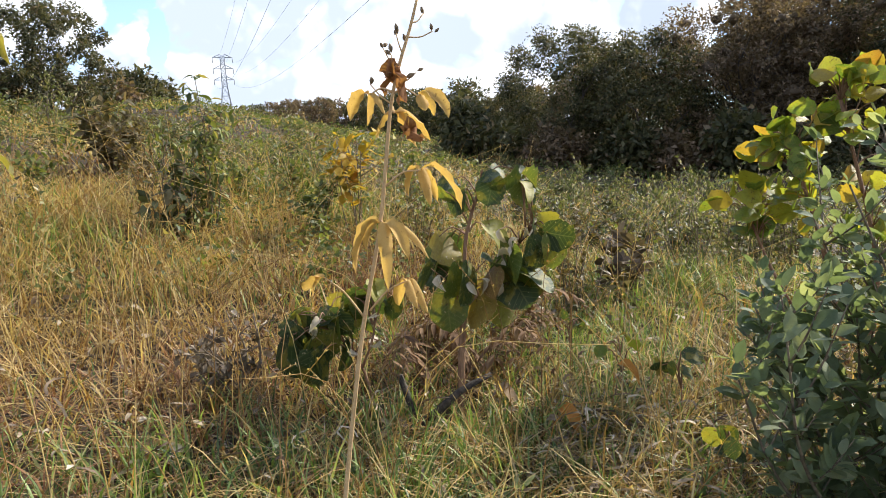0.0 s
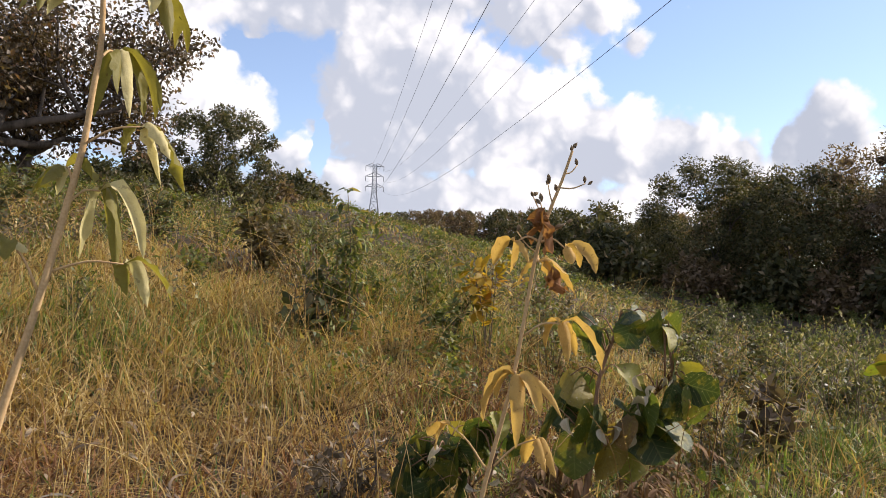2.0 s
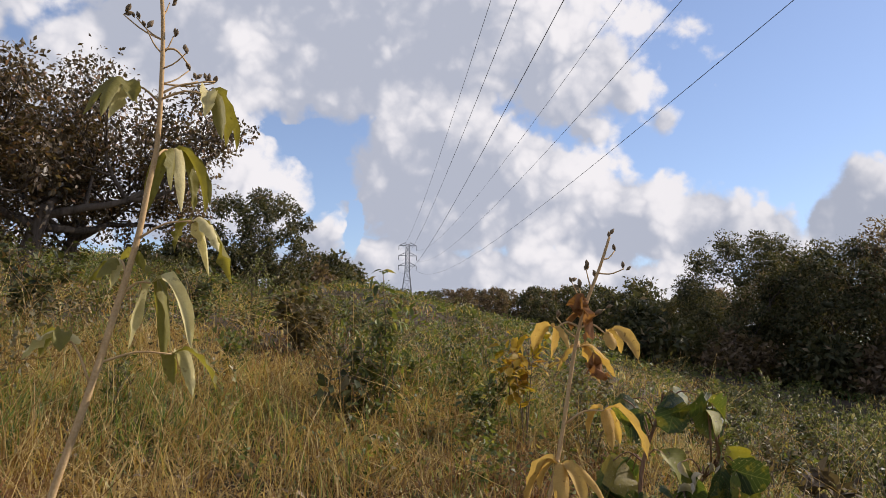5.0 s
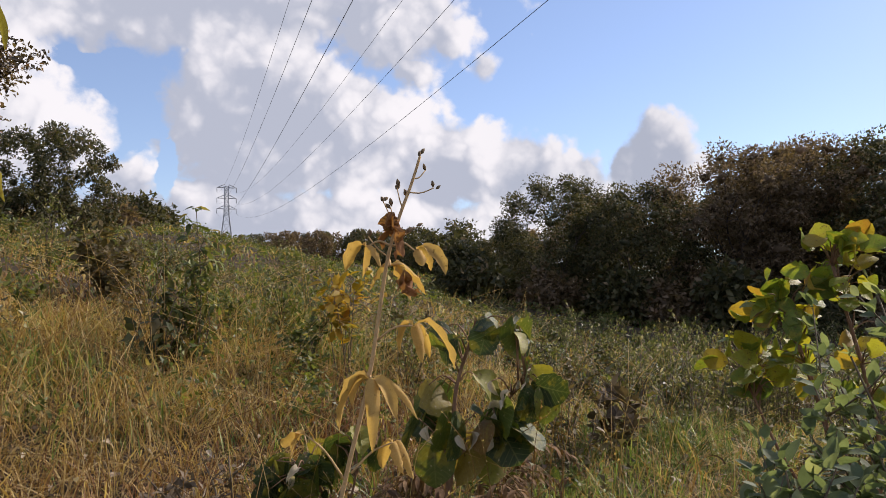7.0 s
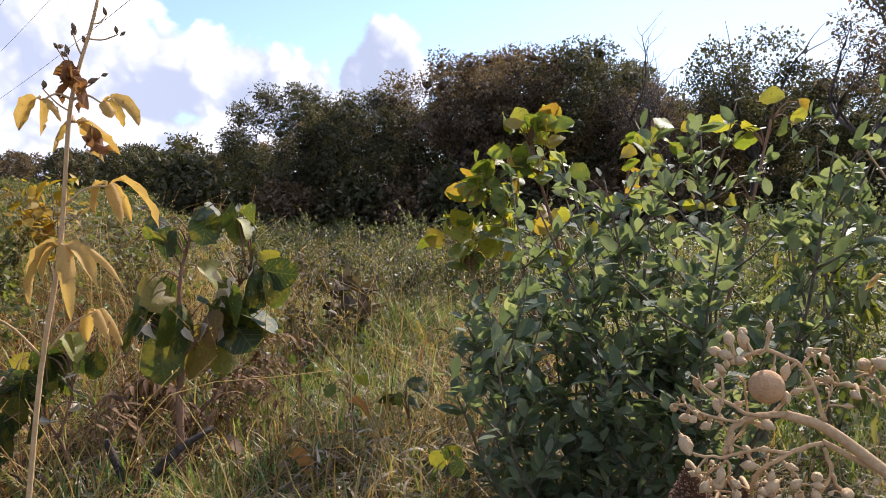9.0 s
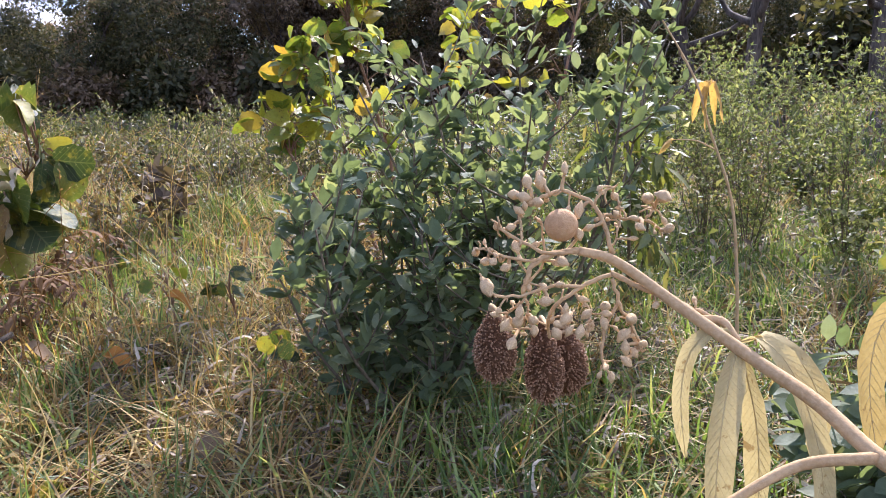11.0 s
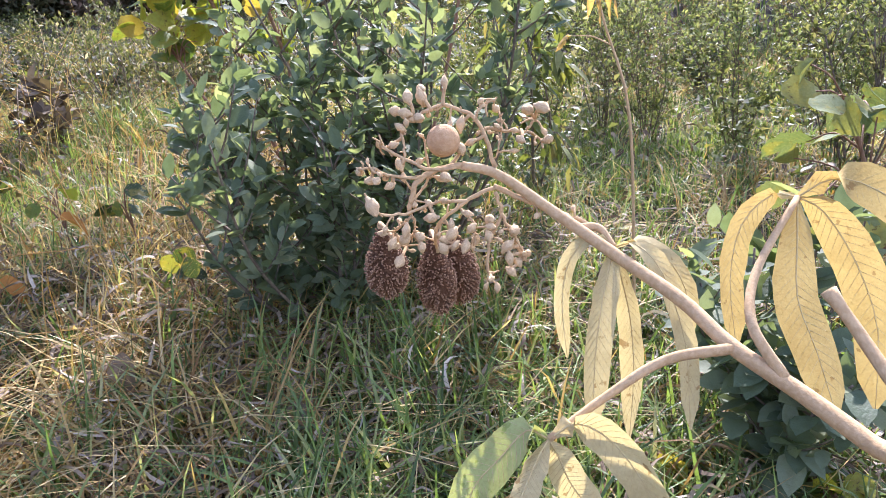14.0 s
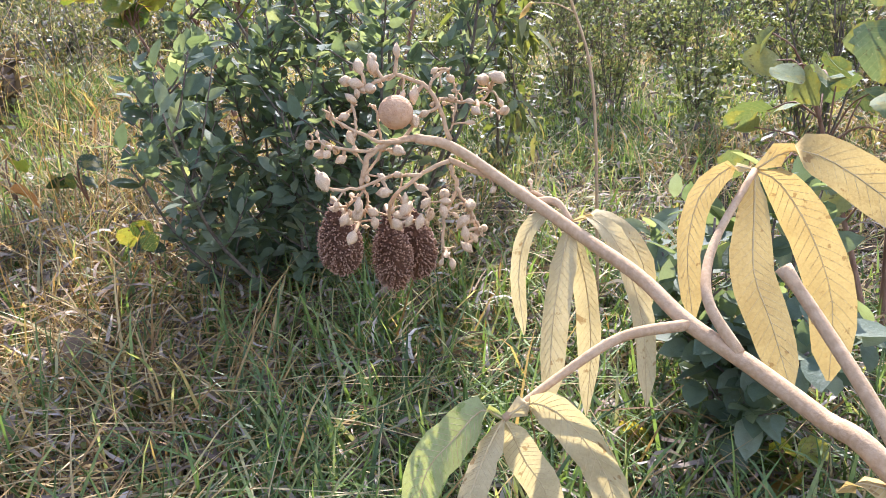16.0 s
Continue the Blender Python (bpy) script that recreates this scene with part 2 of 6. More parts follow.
FOREST_BROWN = leaf_material("dry_forest_leaves", [(0, (0.07, 0.052, 0.034)), (0.5, (0.145, 0.105, 0.068)), (0.85, (0.21, 0.155, 0.105)), (1, (0.29, 0.20, 0.145))], 0.36, 0.65, 0.25)
GREY_LEAF = leaf_material("leathery_tree_leaves", [(0, (0.05, 0.037, 0.022)), (0.45, (0.10, 0.073, 0.045)), (0.8, (0.155, 0.115, 0.07)), (1, (0.26, 0.14, 0.08))], 0.32, 0.42, 0.55)
SCRUB = leaf_material("scrub_leaves", [(0, (0.045, 0.062, 0.015)), (0.45, (0.105, 0.13, 0.032)), (0.8, (0.19, 0.215, 0.055)), (1, (0.33, 0.27, 0.10))], 0.38, 0.5, 0.4)
SCRUB_OLIVE = leaf_material("olive_scrub_leaves", [(0, (0.065, 0.056, 0.025)), (0.5, (0.13, 0.11, 0.05)), (1, (0.25, 0.18, 0.085))], 0.3, 0.55, 0.35)
SCRUB_PALE = leaf_material("pale_feathery_leaves", [(0, (0.085, 0.105, 0.038)), (0.5, (0.155, 0.17, 0.065)), (0.85, (0.27, 0.255, 0.125)), (1, (0.55, 0.50, 0.38))], 0.36, 0.6, 0.3)
DARK_LEAF = leaf_material("dark_shrub_leaves", [(0, (0.036, 0.046, 0.018)), (0.5, (0.07, 0.08, 0.032)), (0.85, (0.12, 0.125, 0.05)), (1, (0.22, 0.14, 0.065))], 0.3, 0.5, 0.35)
BLUE_LEAF = leaf_material("blue_green_leaves", [(0, (0.095, 0.13, 0.077)), (0.5, (0.155, 0.20, 0.12)), (0.85, (0.22, 0.26, 0.17)), (1, (0.29, 0.32, 0.195))], 0.48, 0.6, 0.25)
PALE_BROAD = leaf_material("pale_broad_leaves", [(0, (0.10, 0.14, 0.062)), (0.6, (0.145, 0.185, 0.08)), (0.9, (0.20, 0.225, 0.09)), (1, (0.27, 0.26, 0.08))], 0.3, 0.7, 0.15, 0.4, (0.4, 0.36, 0.2), single=True)
HEART_LEAF = leaf_material("broad_leaves", [(0, (0.03, 0.048, 0.015)), (0.5, (0.052, 0.08, 0.02)), (0.75, (0.12, 0.15, 0.028)), (0.9, (0.27, 0.25, 0.04)), (1, (0.20, 0.10, 0.04))], 0.36, 0.5, 0.4, 0.6, (0.5, 0.42, 0.28), single=True)
YELLOW_LEAF = leaf_material("yellowing_broad_leaves", [(0, (0.09, 0.14, 0.022)), (0.4, (0.20, 0.26, 0.034)), (0.8, (0.36, 0.34, 0.04)), (1, (0.32, 0.17, 0.035))], 0.46, 0.5, 0.4, 0.5, single=True)


# ---------------------------------------------------------------- mesh helpers
def mesh_of(name, verts, tris, mats, index=None, smooth=True):
    me = bpy.data.meshes.new(name)
    verts, tris = np.asarray(verts, np.float32), np.asarray(tris, np.int32)
    me.vertices.add(len(verts))
    me.vertices.foreach_set("co", verts.ravel())
    me.loops.add(tris.size)
    me.loops.foreach_set("vertex_index", tris.ravel())
    me.polygons.add(len(tris))
    me.polygons.foreach_set("loop_start", np.arange(0, tris.size, 3, dtype=np.int32))
    me.polygons.foreach_set("loop_total", np.full(len(tris), 3, np.int32))
    if smooth:
        me.polygons.foreach_set("use_smooth", np.ones(len(tris), bool))
    for m in mats if isinstance(mats, (list, tuple)) else [mats]:
        me.materials.append(m)
    me.update(calc_edges=True)
    me.validate()
    return me


class Geo:
    """Gathers pieces of one mesh."""

    def __init__(self):
        self.v, self.f, self.n = [], [], 0

    def add(self, v, f):
        self.v.append(np.asarray(v, np.float32).reshape(-1, 3))
        self.f.append(np.asarray(f, np.int64).reshape(-1, 3) + self.n)
        self.n += len(self.v[-1])
        return self

    def mesh(self, name, mat, smooth=True):
        return mesh_of(name, np.concatenate(self.v), np.concatenate(self.f), mat, smooth=smooth)


def part(name, geo, mat, parent, label="", kind="", smooth=True):
    ob = new(name, geo.mesh(name, mat, smooth))
    ob.parent = parent
    return tagged(ob, label, kind=kind)


def thing(name, x, y, z, label, category, group="", kind=""):
    ob = new(name)
    ob.empty_display_size = 0.1
    ob.location = (x, y, z)
    return tagged(ob, label, category, group, kind)


def unit(v):
    return v / np.maximum(np.linalg.norm(v, axis=-1, keepdims=True), 1e-9)


def tube(path, radii, sides=6):
    """A tapered round stem along a path."""
    path, radii = np.asarray(path, float), np.asarray(radii, float)
    k = len(path)
    tan = unit(np.gradient(path, axis=0))
    ref = np.where(np.abs(tan[:, 2:3]) > 0.9, [[1.0, 0, 0]], [[0, 0, 1.0]])
    if np.abs(tan[:, 2]).max() > 0.9 and np.abs(tan[:, 2]).min() <= 0.9:
        ref = np.tile([[0.83, 0.55, 0.05]], (k, 1))
    u = unit(np.cross(tan, ref))
    w = np.cross(tan, u)
    ang = np.linspace(0, 2 * np.pi, sides, endpoint=False)
    ring = u[:, None] * np.cos(ang)[None, :, None] + w[:, None] * np.sin(ang)[None, :, None]
    v = (path[:, None] + ring * radii[:, None, None]).reshape(-1, 3)
    i = np.arange(k - 1)[:, None] * sides
    j = np.arange(sides)[None]
    j2 = (j + 1) % sides
    q = np.stack([i + j, i + j2, i + sides + j2, i + sides + j], -1).reshape(-1, 4)
    f = np.concatenate([q[:, [0, 1, 2]], q[:, [0, 2, 3]]])
    cap = [[(k - 1) * sides, (k - 1) * sides + a, (k - 1) * sides + a + 1] for a in range(1, sides - 1)]
    cap += [[0, a + 1, a] for a in range(1, sides - 1)]
    return v, np.concatenate([f, cap])


def smooth_path(points, n=16):
    """A smooth curve through a few points (Catmull-Rom)."""
    p = np.asarray(points, float)
    p = np.vstack([2 * p[0] - p[1], p, 2 * p[-1] - p[-2]])
    out = []
    seg = len(p) - 3
    for t in np.linspace(0, seg - 1e-6, n):
        i = int(t)
        s = t - i
        a, b, c, d = p[i:i + 4]
        out.append(0.5 * (2 * b + (c - a) * s + (2 * a - 5 * b + 4 * c - d) * s * s + (3 * b - a - 3 * c + d) * s ** 3))
    return np.array(out)


def leaf_shape(width=0.4, seg=4, fold=0.15, droop=0.2, peak=0.45, wave=0.0, heart=0.0, ragged=0.0, seed=0):
    """A leaf of length 1 along +y: a folded, drooping blade with a midrib."""
    s = np.linspace(0, 1, seg + 1)
    w = width / 2 * np.clip((s / peak) ** 0.7, 0, 1) * np.clip(((1 - s) / (1 - peak)), 0, 1) ** 0.75
    w = np.where(s < peak, width / 2 * np.sqrt(np.clip(1 - ((s - peak) / peak) ** 2, 0, 1)), width / 2 * np.clip(1 - ((s - peak) / (1 - peak)) ** 2, 0, 1) ** 0.8)
    y, z = s, -droop * s * s
    mid = np.stack([0 * s, y, z], -1)
    up = fold * w + wave * width * np.sin(s * 9.0)
    left = np.stack([-w, y - heart * np.maximum(0, 0.3 - s) * 1.2, z + up], -1)
    right = np.stack([w, y - heart * np.maximum(0, 0.3 - s) * 1.2, z + fold * w - wave * width * np.sin(s * 8.0 + 1)], -1)
    if ragged:
        rng = np.random.default_rng(seed)
        left = left * (1 + rng.normal(0, ragged, (seg + 1, 1)) * [1, 0.3, 1])
        right = right * (1 + rng.normal(0, ragged, (seg + 1, 1)) * [1, 0.3, 1])
    v = np.concatenate([mid, left, right])
    k = seg + 1
    f = []
    for i in range(seg):
        for side in (k, 2 * k):
            a, b, c, d = i, i + 1, side + i + 1, side + i
            if side == k:
                f += [[a, b, c], [a, c, d]]
            else:
                f += [[a, c, b], [a, d, c]]
    v, f = np.array(v), np.array(f)
    area = np.linalg.norm(np.cross(v[f[:, 1]] - v[f[:, 0]], v[f[:, 2]] - v[f[:, 0]]), axis=1)
    return v, f[area > 1e-7]


CHIP = (np.array([[-0.30, 0.06, 0.03], [0.30, 0.30, 0.06], [0.02, 1.0, -0.06]]), np.array([[0, 1, 2]]))
DIAMOND = (np.array([[0, 0, 0], [-0.28, 0.5, 0.08], [0, 1, -0.08], [0.28, 0.5, 0.08]]), np.array([[0, 2, 1], [0, 3, 2]]))


def scatter(shape, pos, way, up, size, wide=None):
    """Copies of a shape: its y along way, its z towards up."""
    v, f = shape
    y = unit(np.asarray(way, float))
    x = unit(np.cross(y, up))
    z = np.cross(x, y)
    wide = size if wide is None else wide
    out = (pos[:, None] + v[None, :, 0:1] * x[:, None] * wide[:, None, None] + v[None, :, 1:2] * y[:, None] * size[:, None, None]
           + v[None, :, 2:3] * z[:, None] * size[:, None, None])
    tri = f[None] + (np.arange(len(pos)) * len(v))[:, None, None]
    return out.reshape(-1, 3), tri.reshape(-1, 3)


def rand_dirs(rng, n, zmin=-1.0, zmax=1.0):
    z = rng.uniform(zmin, zmax, n)
    a = rng.uniform(0, 2 * np.pi, n)
    r = np.sqrt(np.maximum(0, 1 - z * z))
    return np.stack([r * np.cos(a), r * np.sin(a), z], -1)


# ---------------------------------------------------------------- the ground
def lumps(x, y):
    return (np.sin(x * 1.9 + 0.7) * np.cos(y * 1.6 - 0.4) * 0.035 + np.sin(x * 0.63 - 1.1 + y * 0.31) * 0.06 + np.sin(y * 0.27 + x * 0.11) * 0.08)


def ground_z(x, y):
    """A bank that climbs to the left and ahead, level to the right, with a crest about fifty metres off."""
    x, y = np.asarray(x, float), np.asarray(y, float)
    d = np.hypot(x, y) + 1e-6
    lim = 46.0
    k = np.where(d < lim * 0.7, 1.0, (lim * 0.7 + lim * 0.3 * (1 - np.exp(-(d - lim * 0.7) / (lim * 0.3)))) / d)
    s = -0.87 * x * k + 0.48 * y * k
    rise = 0.235 * np.logaddexp(0, s)
    out = np.clip((d - 14.0) / 20.0, 0, 1) * np.clip((-np.degrees(np.arctan2(x, y)) - 2.0) / 9.0, 0, 1) * (y > 0)
    rise = rise * (1 - 0.2 * out * out * (3 - 2 * out))
    far = np.clip((d - 60) / 240, 0, 1.5)
    ahead = np.clip(np.cos(np.arctan2(x, y)), 0, 1) ** 4
    return 0.1 + rise - 0.012 * np.clip(-s, 0, 60) + lumps(x, y) * np.clip(d / 3, 0.5, 3) + far * ahead * 10.0


def build_ground():
    rad = np.concatenate([[0.0], np.geomspace(0.25, 1800, 110)])
    ang = np.linspace(0, 2 * np.pi, 180, endpoint=False)
    r, a = np.meshgrid(rad[1:], ang, indexing="ij")
    x, y = r * np.sin(a), r * np.cos(a)
    v = np.concatenate([[[0, 0, ground_z(0, 0)]], np.stack([x, y, ground_z(x, y)], -1).reshape(-1, 3)])
    n = len(ang)
    i = np.arange(len(rad) - 2)[:, None] * n + 1
    j = np.arange(n)[None]
    j2 = (j + 1) % n
    q = np.stack([i + j, i + n + j, i + n + j2, i + j2], -1).reshape(-1, 4)
    f = np.concatenate([q[:, [0, 2, 1]], q[:, [0, 3, 2]], [[0, 1 + (b + 1) % n, 1 + b] for b in range(n)]])
    tagged(new("ground", mesh_of("ground", v, f, SOIL)), "brown soil with dead straw under the grass", "ground", kind="structure")


build_ground()


# ---------------------------------------------------------------- grass
def blades(rng, x, y, height, bend, width, lean=None):
    """Bent grass blades of five triangles."""
    n = len(x)
    z = ground_z(x, y) - 0.01
    a = rng.uniform(0, 2 * np.pi, n) if lean is None else lean
    dx, dy = np.cos(a), np.sin(a)
    tw = rng.uniform(-0.9, 0.9, n) + a
    sx, sy = -np.sin(tw), np.cos(tw)
    v = np.empty((n, 7, 3))
    for lv, s in enumerate((0.0, 0.42, 0.78, 1.0)):
        off = bend * height * s ** 2
        cx, cy = x + dx * off, y + dy * off
        cz = z + height * s * (1 - 0.38 * np.minimum(bend, 1.6) * s)
        w = width * (0.8, 1.0, 0.6, 0.0)[lv] / 2
        if lv < 3:
            v[:, 2 * lv] = np.stack([cx - sx * w, cy - sy * w, cz], -1)
            v[:, 2 * lv + 1] = np.stack([cx + sx * w, cy + sy * w, cz], -1)
        else:
            v[:, 6] = np.stack([cx, cy, cz], -1)
    f = np.array([[0, 1, 3], [0, 3, 2], [2, 3, 5], [2, 5, 4], [4, 5, 6]])
    return v.reshape(-1, 3), (f[None] + np.arange(n)[:, None, None] * 7).reshape(-1, 3)


def polar(rng, n, r0, r1, a0=-42, a1=108, power=1.0):
    """Points over a fan of the ground; power 2 spreads them evenly, less crowds them near."""
    r = (rng.uniform(0, 1, n) * (r1 ** power - r0 ** power) + r0 ** power) ** (1 / power)
    a = np.radians(rng.uniform(a0, a1, n))
    return r * np.sin(a), r * np.cos(a)


def patch(x, y, k=1.0, ph=0.0):
    return 0.5 + 0.25 * np.sin(x * 1.3 * k + 1.7 * np.sin(y * 0.9 * k + ph)) + 0.25 * np.sin(y * 1.7 * k + 1.3 * np.sin(x * 1.1 * k - ph) + ph)


def azimuth(x, y):
    return np.degrees(np.arctan2(x, y))


def grass():
    rng = np.random.default_rng(11)
    dry, green, litter, red = Geo(), Geo(), Geo(), Geo()
    for r0, r1, tufts, per, tall, wide in ((0.5, 3.2, 2700, 8, 0.32, 0.0075), (3.2, 9.0, 10500, 9, 0.33, 0.0080), (9.0, 24.0, 6500, 6, 0.36, 0.020), (24.0, 56.0, 4600, 4, 0.36, 0.06)):
        cx, cy = polar(rng, tufts, r0, r1, power=1.6)
        az = azimuth(cx, cy)
        isgreen = rng.uniform(0, 1, tufts) < np.clip(0.31 + 0.7 * (patch(cx, cy) - 0.5) + np.clip((az - 25) / 70, -0.12, 0.35) + np.where((az > 24) & (np.hypot(cx, cy) < 2.7), 0.12, 0.0) + np.where((az < 24) & (np.hypot(cx, cy) < 3.2), 0.22, 0.0) + np.where((az > 26) & (az < 46) & (np.hypot(cx, cy) > 2.2), 0.06, 0.0), 0.06, 0.9)
        isred = ~isgreen & (rng.uniform(0, 1, tufts) < np.clip((patch(cx, cy, 0.55, 4.0) - 0.5) * 3.0 + np.where((az < 3) & (np.hypot(cx, cy) < 4.5), 0.4, 0.0), 0.0, 0.8) * (az < 16))
        for geo, sel in ((dry, ~isgreen & ~isred), (green, isgreen), (red, isred)):
            g = geo is green
            x, y = np.repeat(cx[sel], per), np.repeat(cy[sel], per)
            k = len(x)
            x, y = x + rng.normal(0, 0.05 + 0.004 * r1, k), y + rng.normal(0, 0.05 + 0.004 * r1, k)
            h = tall * rng.uniform(0.4, 1.25, k) * (0.6 + 0.8 * patch(x, y, 0.6, 2.0)) * (0.85 if g else 1.0)
            h *= np.where((azimuth(x, y) < 12) & (r0 < 5), 1.25, 1.0)
            geo.add(*blades(rng, x, y, h, rng.uniform(0.1, 1.1, k) if g else rng.uniform(0.3, 1.9, k), wide * (1.4 if g and r0 < 1 else 1.0) * rng.uniform(0.5, 1.3, k)))
    # thinner grass on the side away from the wires
    cx, cy = polar(rng, 3600, 0.7, 11.0, 100, 326, 1.7)
    for geo, sel in ((dry, slice(0, 2400)), (green, slice(2400, None))):
        x, y = np.repeat(cx[sel], 5), np.repeat(cy[sel], 5)
        k = len(x)
        x, y = x + rng.normal(0, 0.09, k), y + rng.normal(0, 0.09, k)
        geo.add(*blades(rng, x, y, rng.uniform(0.12, 0.34, k), rng.uniform(0.3, 1.6, k), rng.uniform(0.010, 0.026, k)))
    x, y = polar(rng, 8000, 0.5, 7.0, power=1.3)
    k = len(x)
    litter.add(*blades(rng, x, y, rng.uniform(0.05, 0.22, k), rng.uniform(1.0, 3.2, k), rng.uniform(0.003, 0.009, k)))
    tagged(new("dry_grass", dry.mesh("dry_grass", DRY_GRASS)), "tall golden dry grass covering the bank", "grass", kind="stuff")
    tagged(new("russet_grass", red.mesh("russet_grass", RED_GRASS)), "russet dry grass in drifts over the bank", "grass", kind="stuff")
    tagged(new("green_grass", green.mesh("green_grass", GREEN_GRASS)), "fresh green grass blades among the straw", "grass", kind="stuff")
    # curled ribbons of dead grass
    for count, r1, lo, hi in ((10500, 3.2, 0.006, 0.013), (2500, 6.5, 0.006, 0.012)):
        x, y = polar(rng, count, 0.5, r1, power=1.4)
        keep = (azimuth(x, y) > 24) | (rng.uniform(0, 1, count) < 0.10)
        x, y = x[keep], y[keep]
        count = len(x)
        head = rng.uniform(0, 2 * np.pi, count)
        turn, rise, fall = rng.normal(0, 0.6, count), rng.uniform(-0.2, 1.2, count), rng.uniform(-1.3, -0.1, count)
        step = rng.uniform(0.015, 0.045, count)
        p = np.stack([x, y, ground_z(x, y) + rng.uniform(0.01, 0.19, count)], -1)
        w = rng.uniform(lo, hi, count) / 2
        tw, roll = rng.uniform(-0.8, 0.8, count), rng.normal(0, 0.5, count)
        v = np.empty((count, 12, 3))
        for i in range(6):
            side = np.stack([-np.sin(head) * np.cos(tw), np.cos(head) * np.cos(tw), np.sin(tw)], -1) * (w * (1, 1.1, 1, 0.85, 0.6, 0.15)[i])[:, None]
            v[:, 2 * i], v[:, 2 * i + 1] = p - side, p + side
            e = rise + (fall - rise) * i / 4
            p = p + np.stack([np.cos(head) * np.cos(e), np.sin(head) * np.cos(e), np.sin(e)], -1) * step[:, None]
            head, tw = head + turn, tw + roll
        v[:, :, 2] = np.maximum(v[:, :, 2], (ground_z(x, y) + 0.004)[:, None])
        f = np.array([[2 * i + a for a in tri] for i in range(5) for tri in ((0, 1, 3), (0, 3, 2))])
        litter.add(v.reshape(-1, 3), (f[None] + np.arange(count)[:, None, None] * 12).reshape(-1, 3))
    tagged(new("straw_litter", litter.mesh("straw_litter", LITTER)), "bleached fallen straw matted on the soil", "straw", kind="stuff")
    dead = Geo()
    x, y = polar(rng, 2600, 0.7, 6.0, power=1.4)
    pos = np.stack([x, y, ground_z(x, y) + rng.uniform(0.02, 0.16, len(x))], -1)
    dead.add(*scatter(leaf_shape(0.42, 3, 0.6, 0.5, 0.45), pos, rand_dirs(rng, len(x), -0.4, 0.4), unit(rng.normal(0, 0.5, pos.shape) + [0, 0, 1]), rng.uniform(0.03, 0.085, len(x))))
    tagged(new("leaf_litter", dead.mesh("leaf_litter", LITTER)), "curled dead leaves lying in the straw", "leaf litter", kind="stuff")


def cover():
    """Low herbs that knit the pasture together."""
    rng = np.random.default_rng(23)
    for name, mat, label, n, spread in (("green_herbs", SCRUB, "low small-leaved green herbs over the bank", 4200, 0.0), ("olive_herbs", SCRUB_OLIVE, "low olive-brown herbs among the grass", 2800, 1.7), ("pale_herbs", SCRUB_PALE, "pale feathery herbs gone to seed", 1800, 3.1)):
        geo = Geo()
        x, y = polar(rng, n, 3.4, 46, -42, 106, 1.25)
        az, d = azimuth(x, y), np.hypot(x, y)
        keep = (patch(x, y, 0.55, spread) > 0.42) & ~((az < 14) & (d < 4.6)) & ~((az > 22) & (d > 27)) & ((az > 15) | (name != "pale_herbs") | (rng.uniform(0, 1, n) < 0.3)) & ((az < 18) | (name == "pale_herbs") | (rng.uniform(0, 1, n) < 0.5)) & (np.hypot(x - 0.9, y - 3.0) > 0.5)
        x, y, d = x[keep], y[keep], d[keep]
        per = 78
        r = rng.uniform(0.14, 0.30, len(x)) * (1 + 0.025 * d)
        tall = rng.uniform(0.22, 0.85, len(x)) * np.where(azimuth(x, y) > 20, 0.9, 1.0) * (1.35 if name == 'pale_herbs' else 1.0) * np.clip(1.0 - 0.028 * (d - 8.0), 0.28, 1.0)
        X, Y = np.repeat(x, per), np.repeat(y, per)
        s = rng.uniform(0.1, 1.0, len(X)) ** 0.7
        off = rng.normal(0, 0.5, (len(X), 2)) * np.repeat(r, per)[:, None] * (0.5 + 0.5 * s)[:, None]
        X, Y = X + off[:, 0], Y + off[:, 1]
        pos = np.stack([X, Y, ground_z(X, Y) + np.repeat(tall, per) * s], -1)
        size = rng.uniform(0.022, 0.052, len(X)) * np.repeat(1 + 0.04 * d, per)
        geo.add(*scatter(CHIP, pos, rand_dirs(rng, len(X), -0.1, 0.95), unit(rng.normal(0, 0.6, pos.shape) + [0, 0, 0.8]), size))
        tagged(new(name, geo.mesh(name, mat)), label, "herbs", kind="stuff")


cover()
grass()


# ---------------------------------------------------------------- trees
def grow(rng, geo, start, way, length, radius, level, tips, wander=0.35, fork=(3, 4), up=0.15, sides=7):
    """A limb with its side limbs; the ends of the last ones go into tips."""
    k = 5
    pts = [np.array(start, float)]
    d = unit(np.array(way, float))
    for _ in range(k):
        d = unit(d + rng.normal(0, wander, 3) * 0.5 + [0, 0, up])
        pts.append(pts[-1] + d * length / k)
    pts = np.array(pts)
    geo.add(*tube(pts, np.linspace(radius, radius * (0.55 if level else 0.3), k + 1), max(3, sides)))
    if level == 0:
        tips.append(pts[-1])
        tips.append(pts[3])
        return
    for c in range(rng.integers(fork[0], fork[1] + 1)):
        i = k if c == 0 else rng.integers(2, k + 1)
        side = rng.normal(0, 1, 3)
        nd = unit(d * (0.9 if c == 0 else 0.35) + unit(side) * 0.8 + [0, 0, up])
        grow(rng, geo, pts[i], nd, length * rng.uniform(0.55, 0.8), radius * 0.55, level - 1, tips, wander, fork, up, sides - 2)


def core_shape():
    bm = bmesh.new()
    bmesh.ops.create_icosphere(bm, subdivisions=1, radius=1.0)
    v = np.array([p.co[:] for p in bm.verts])
    f = np.array([[q.index for q in face.verts] for face in bm.faces])
    bm.free()
    return v, f


CORE = core_shape()


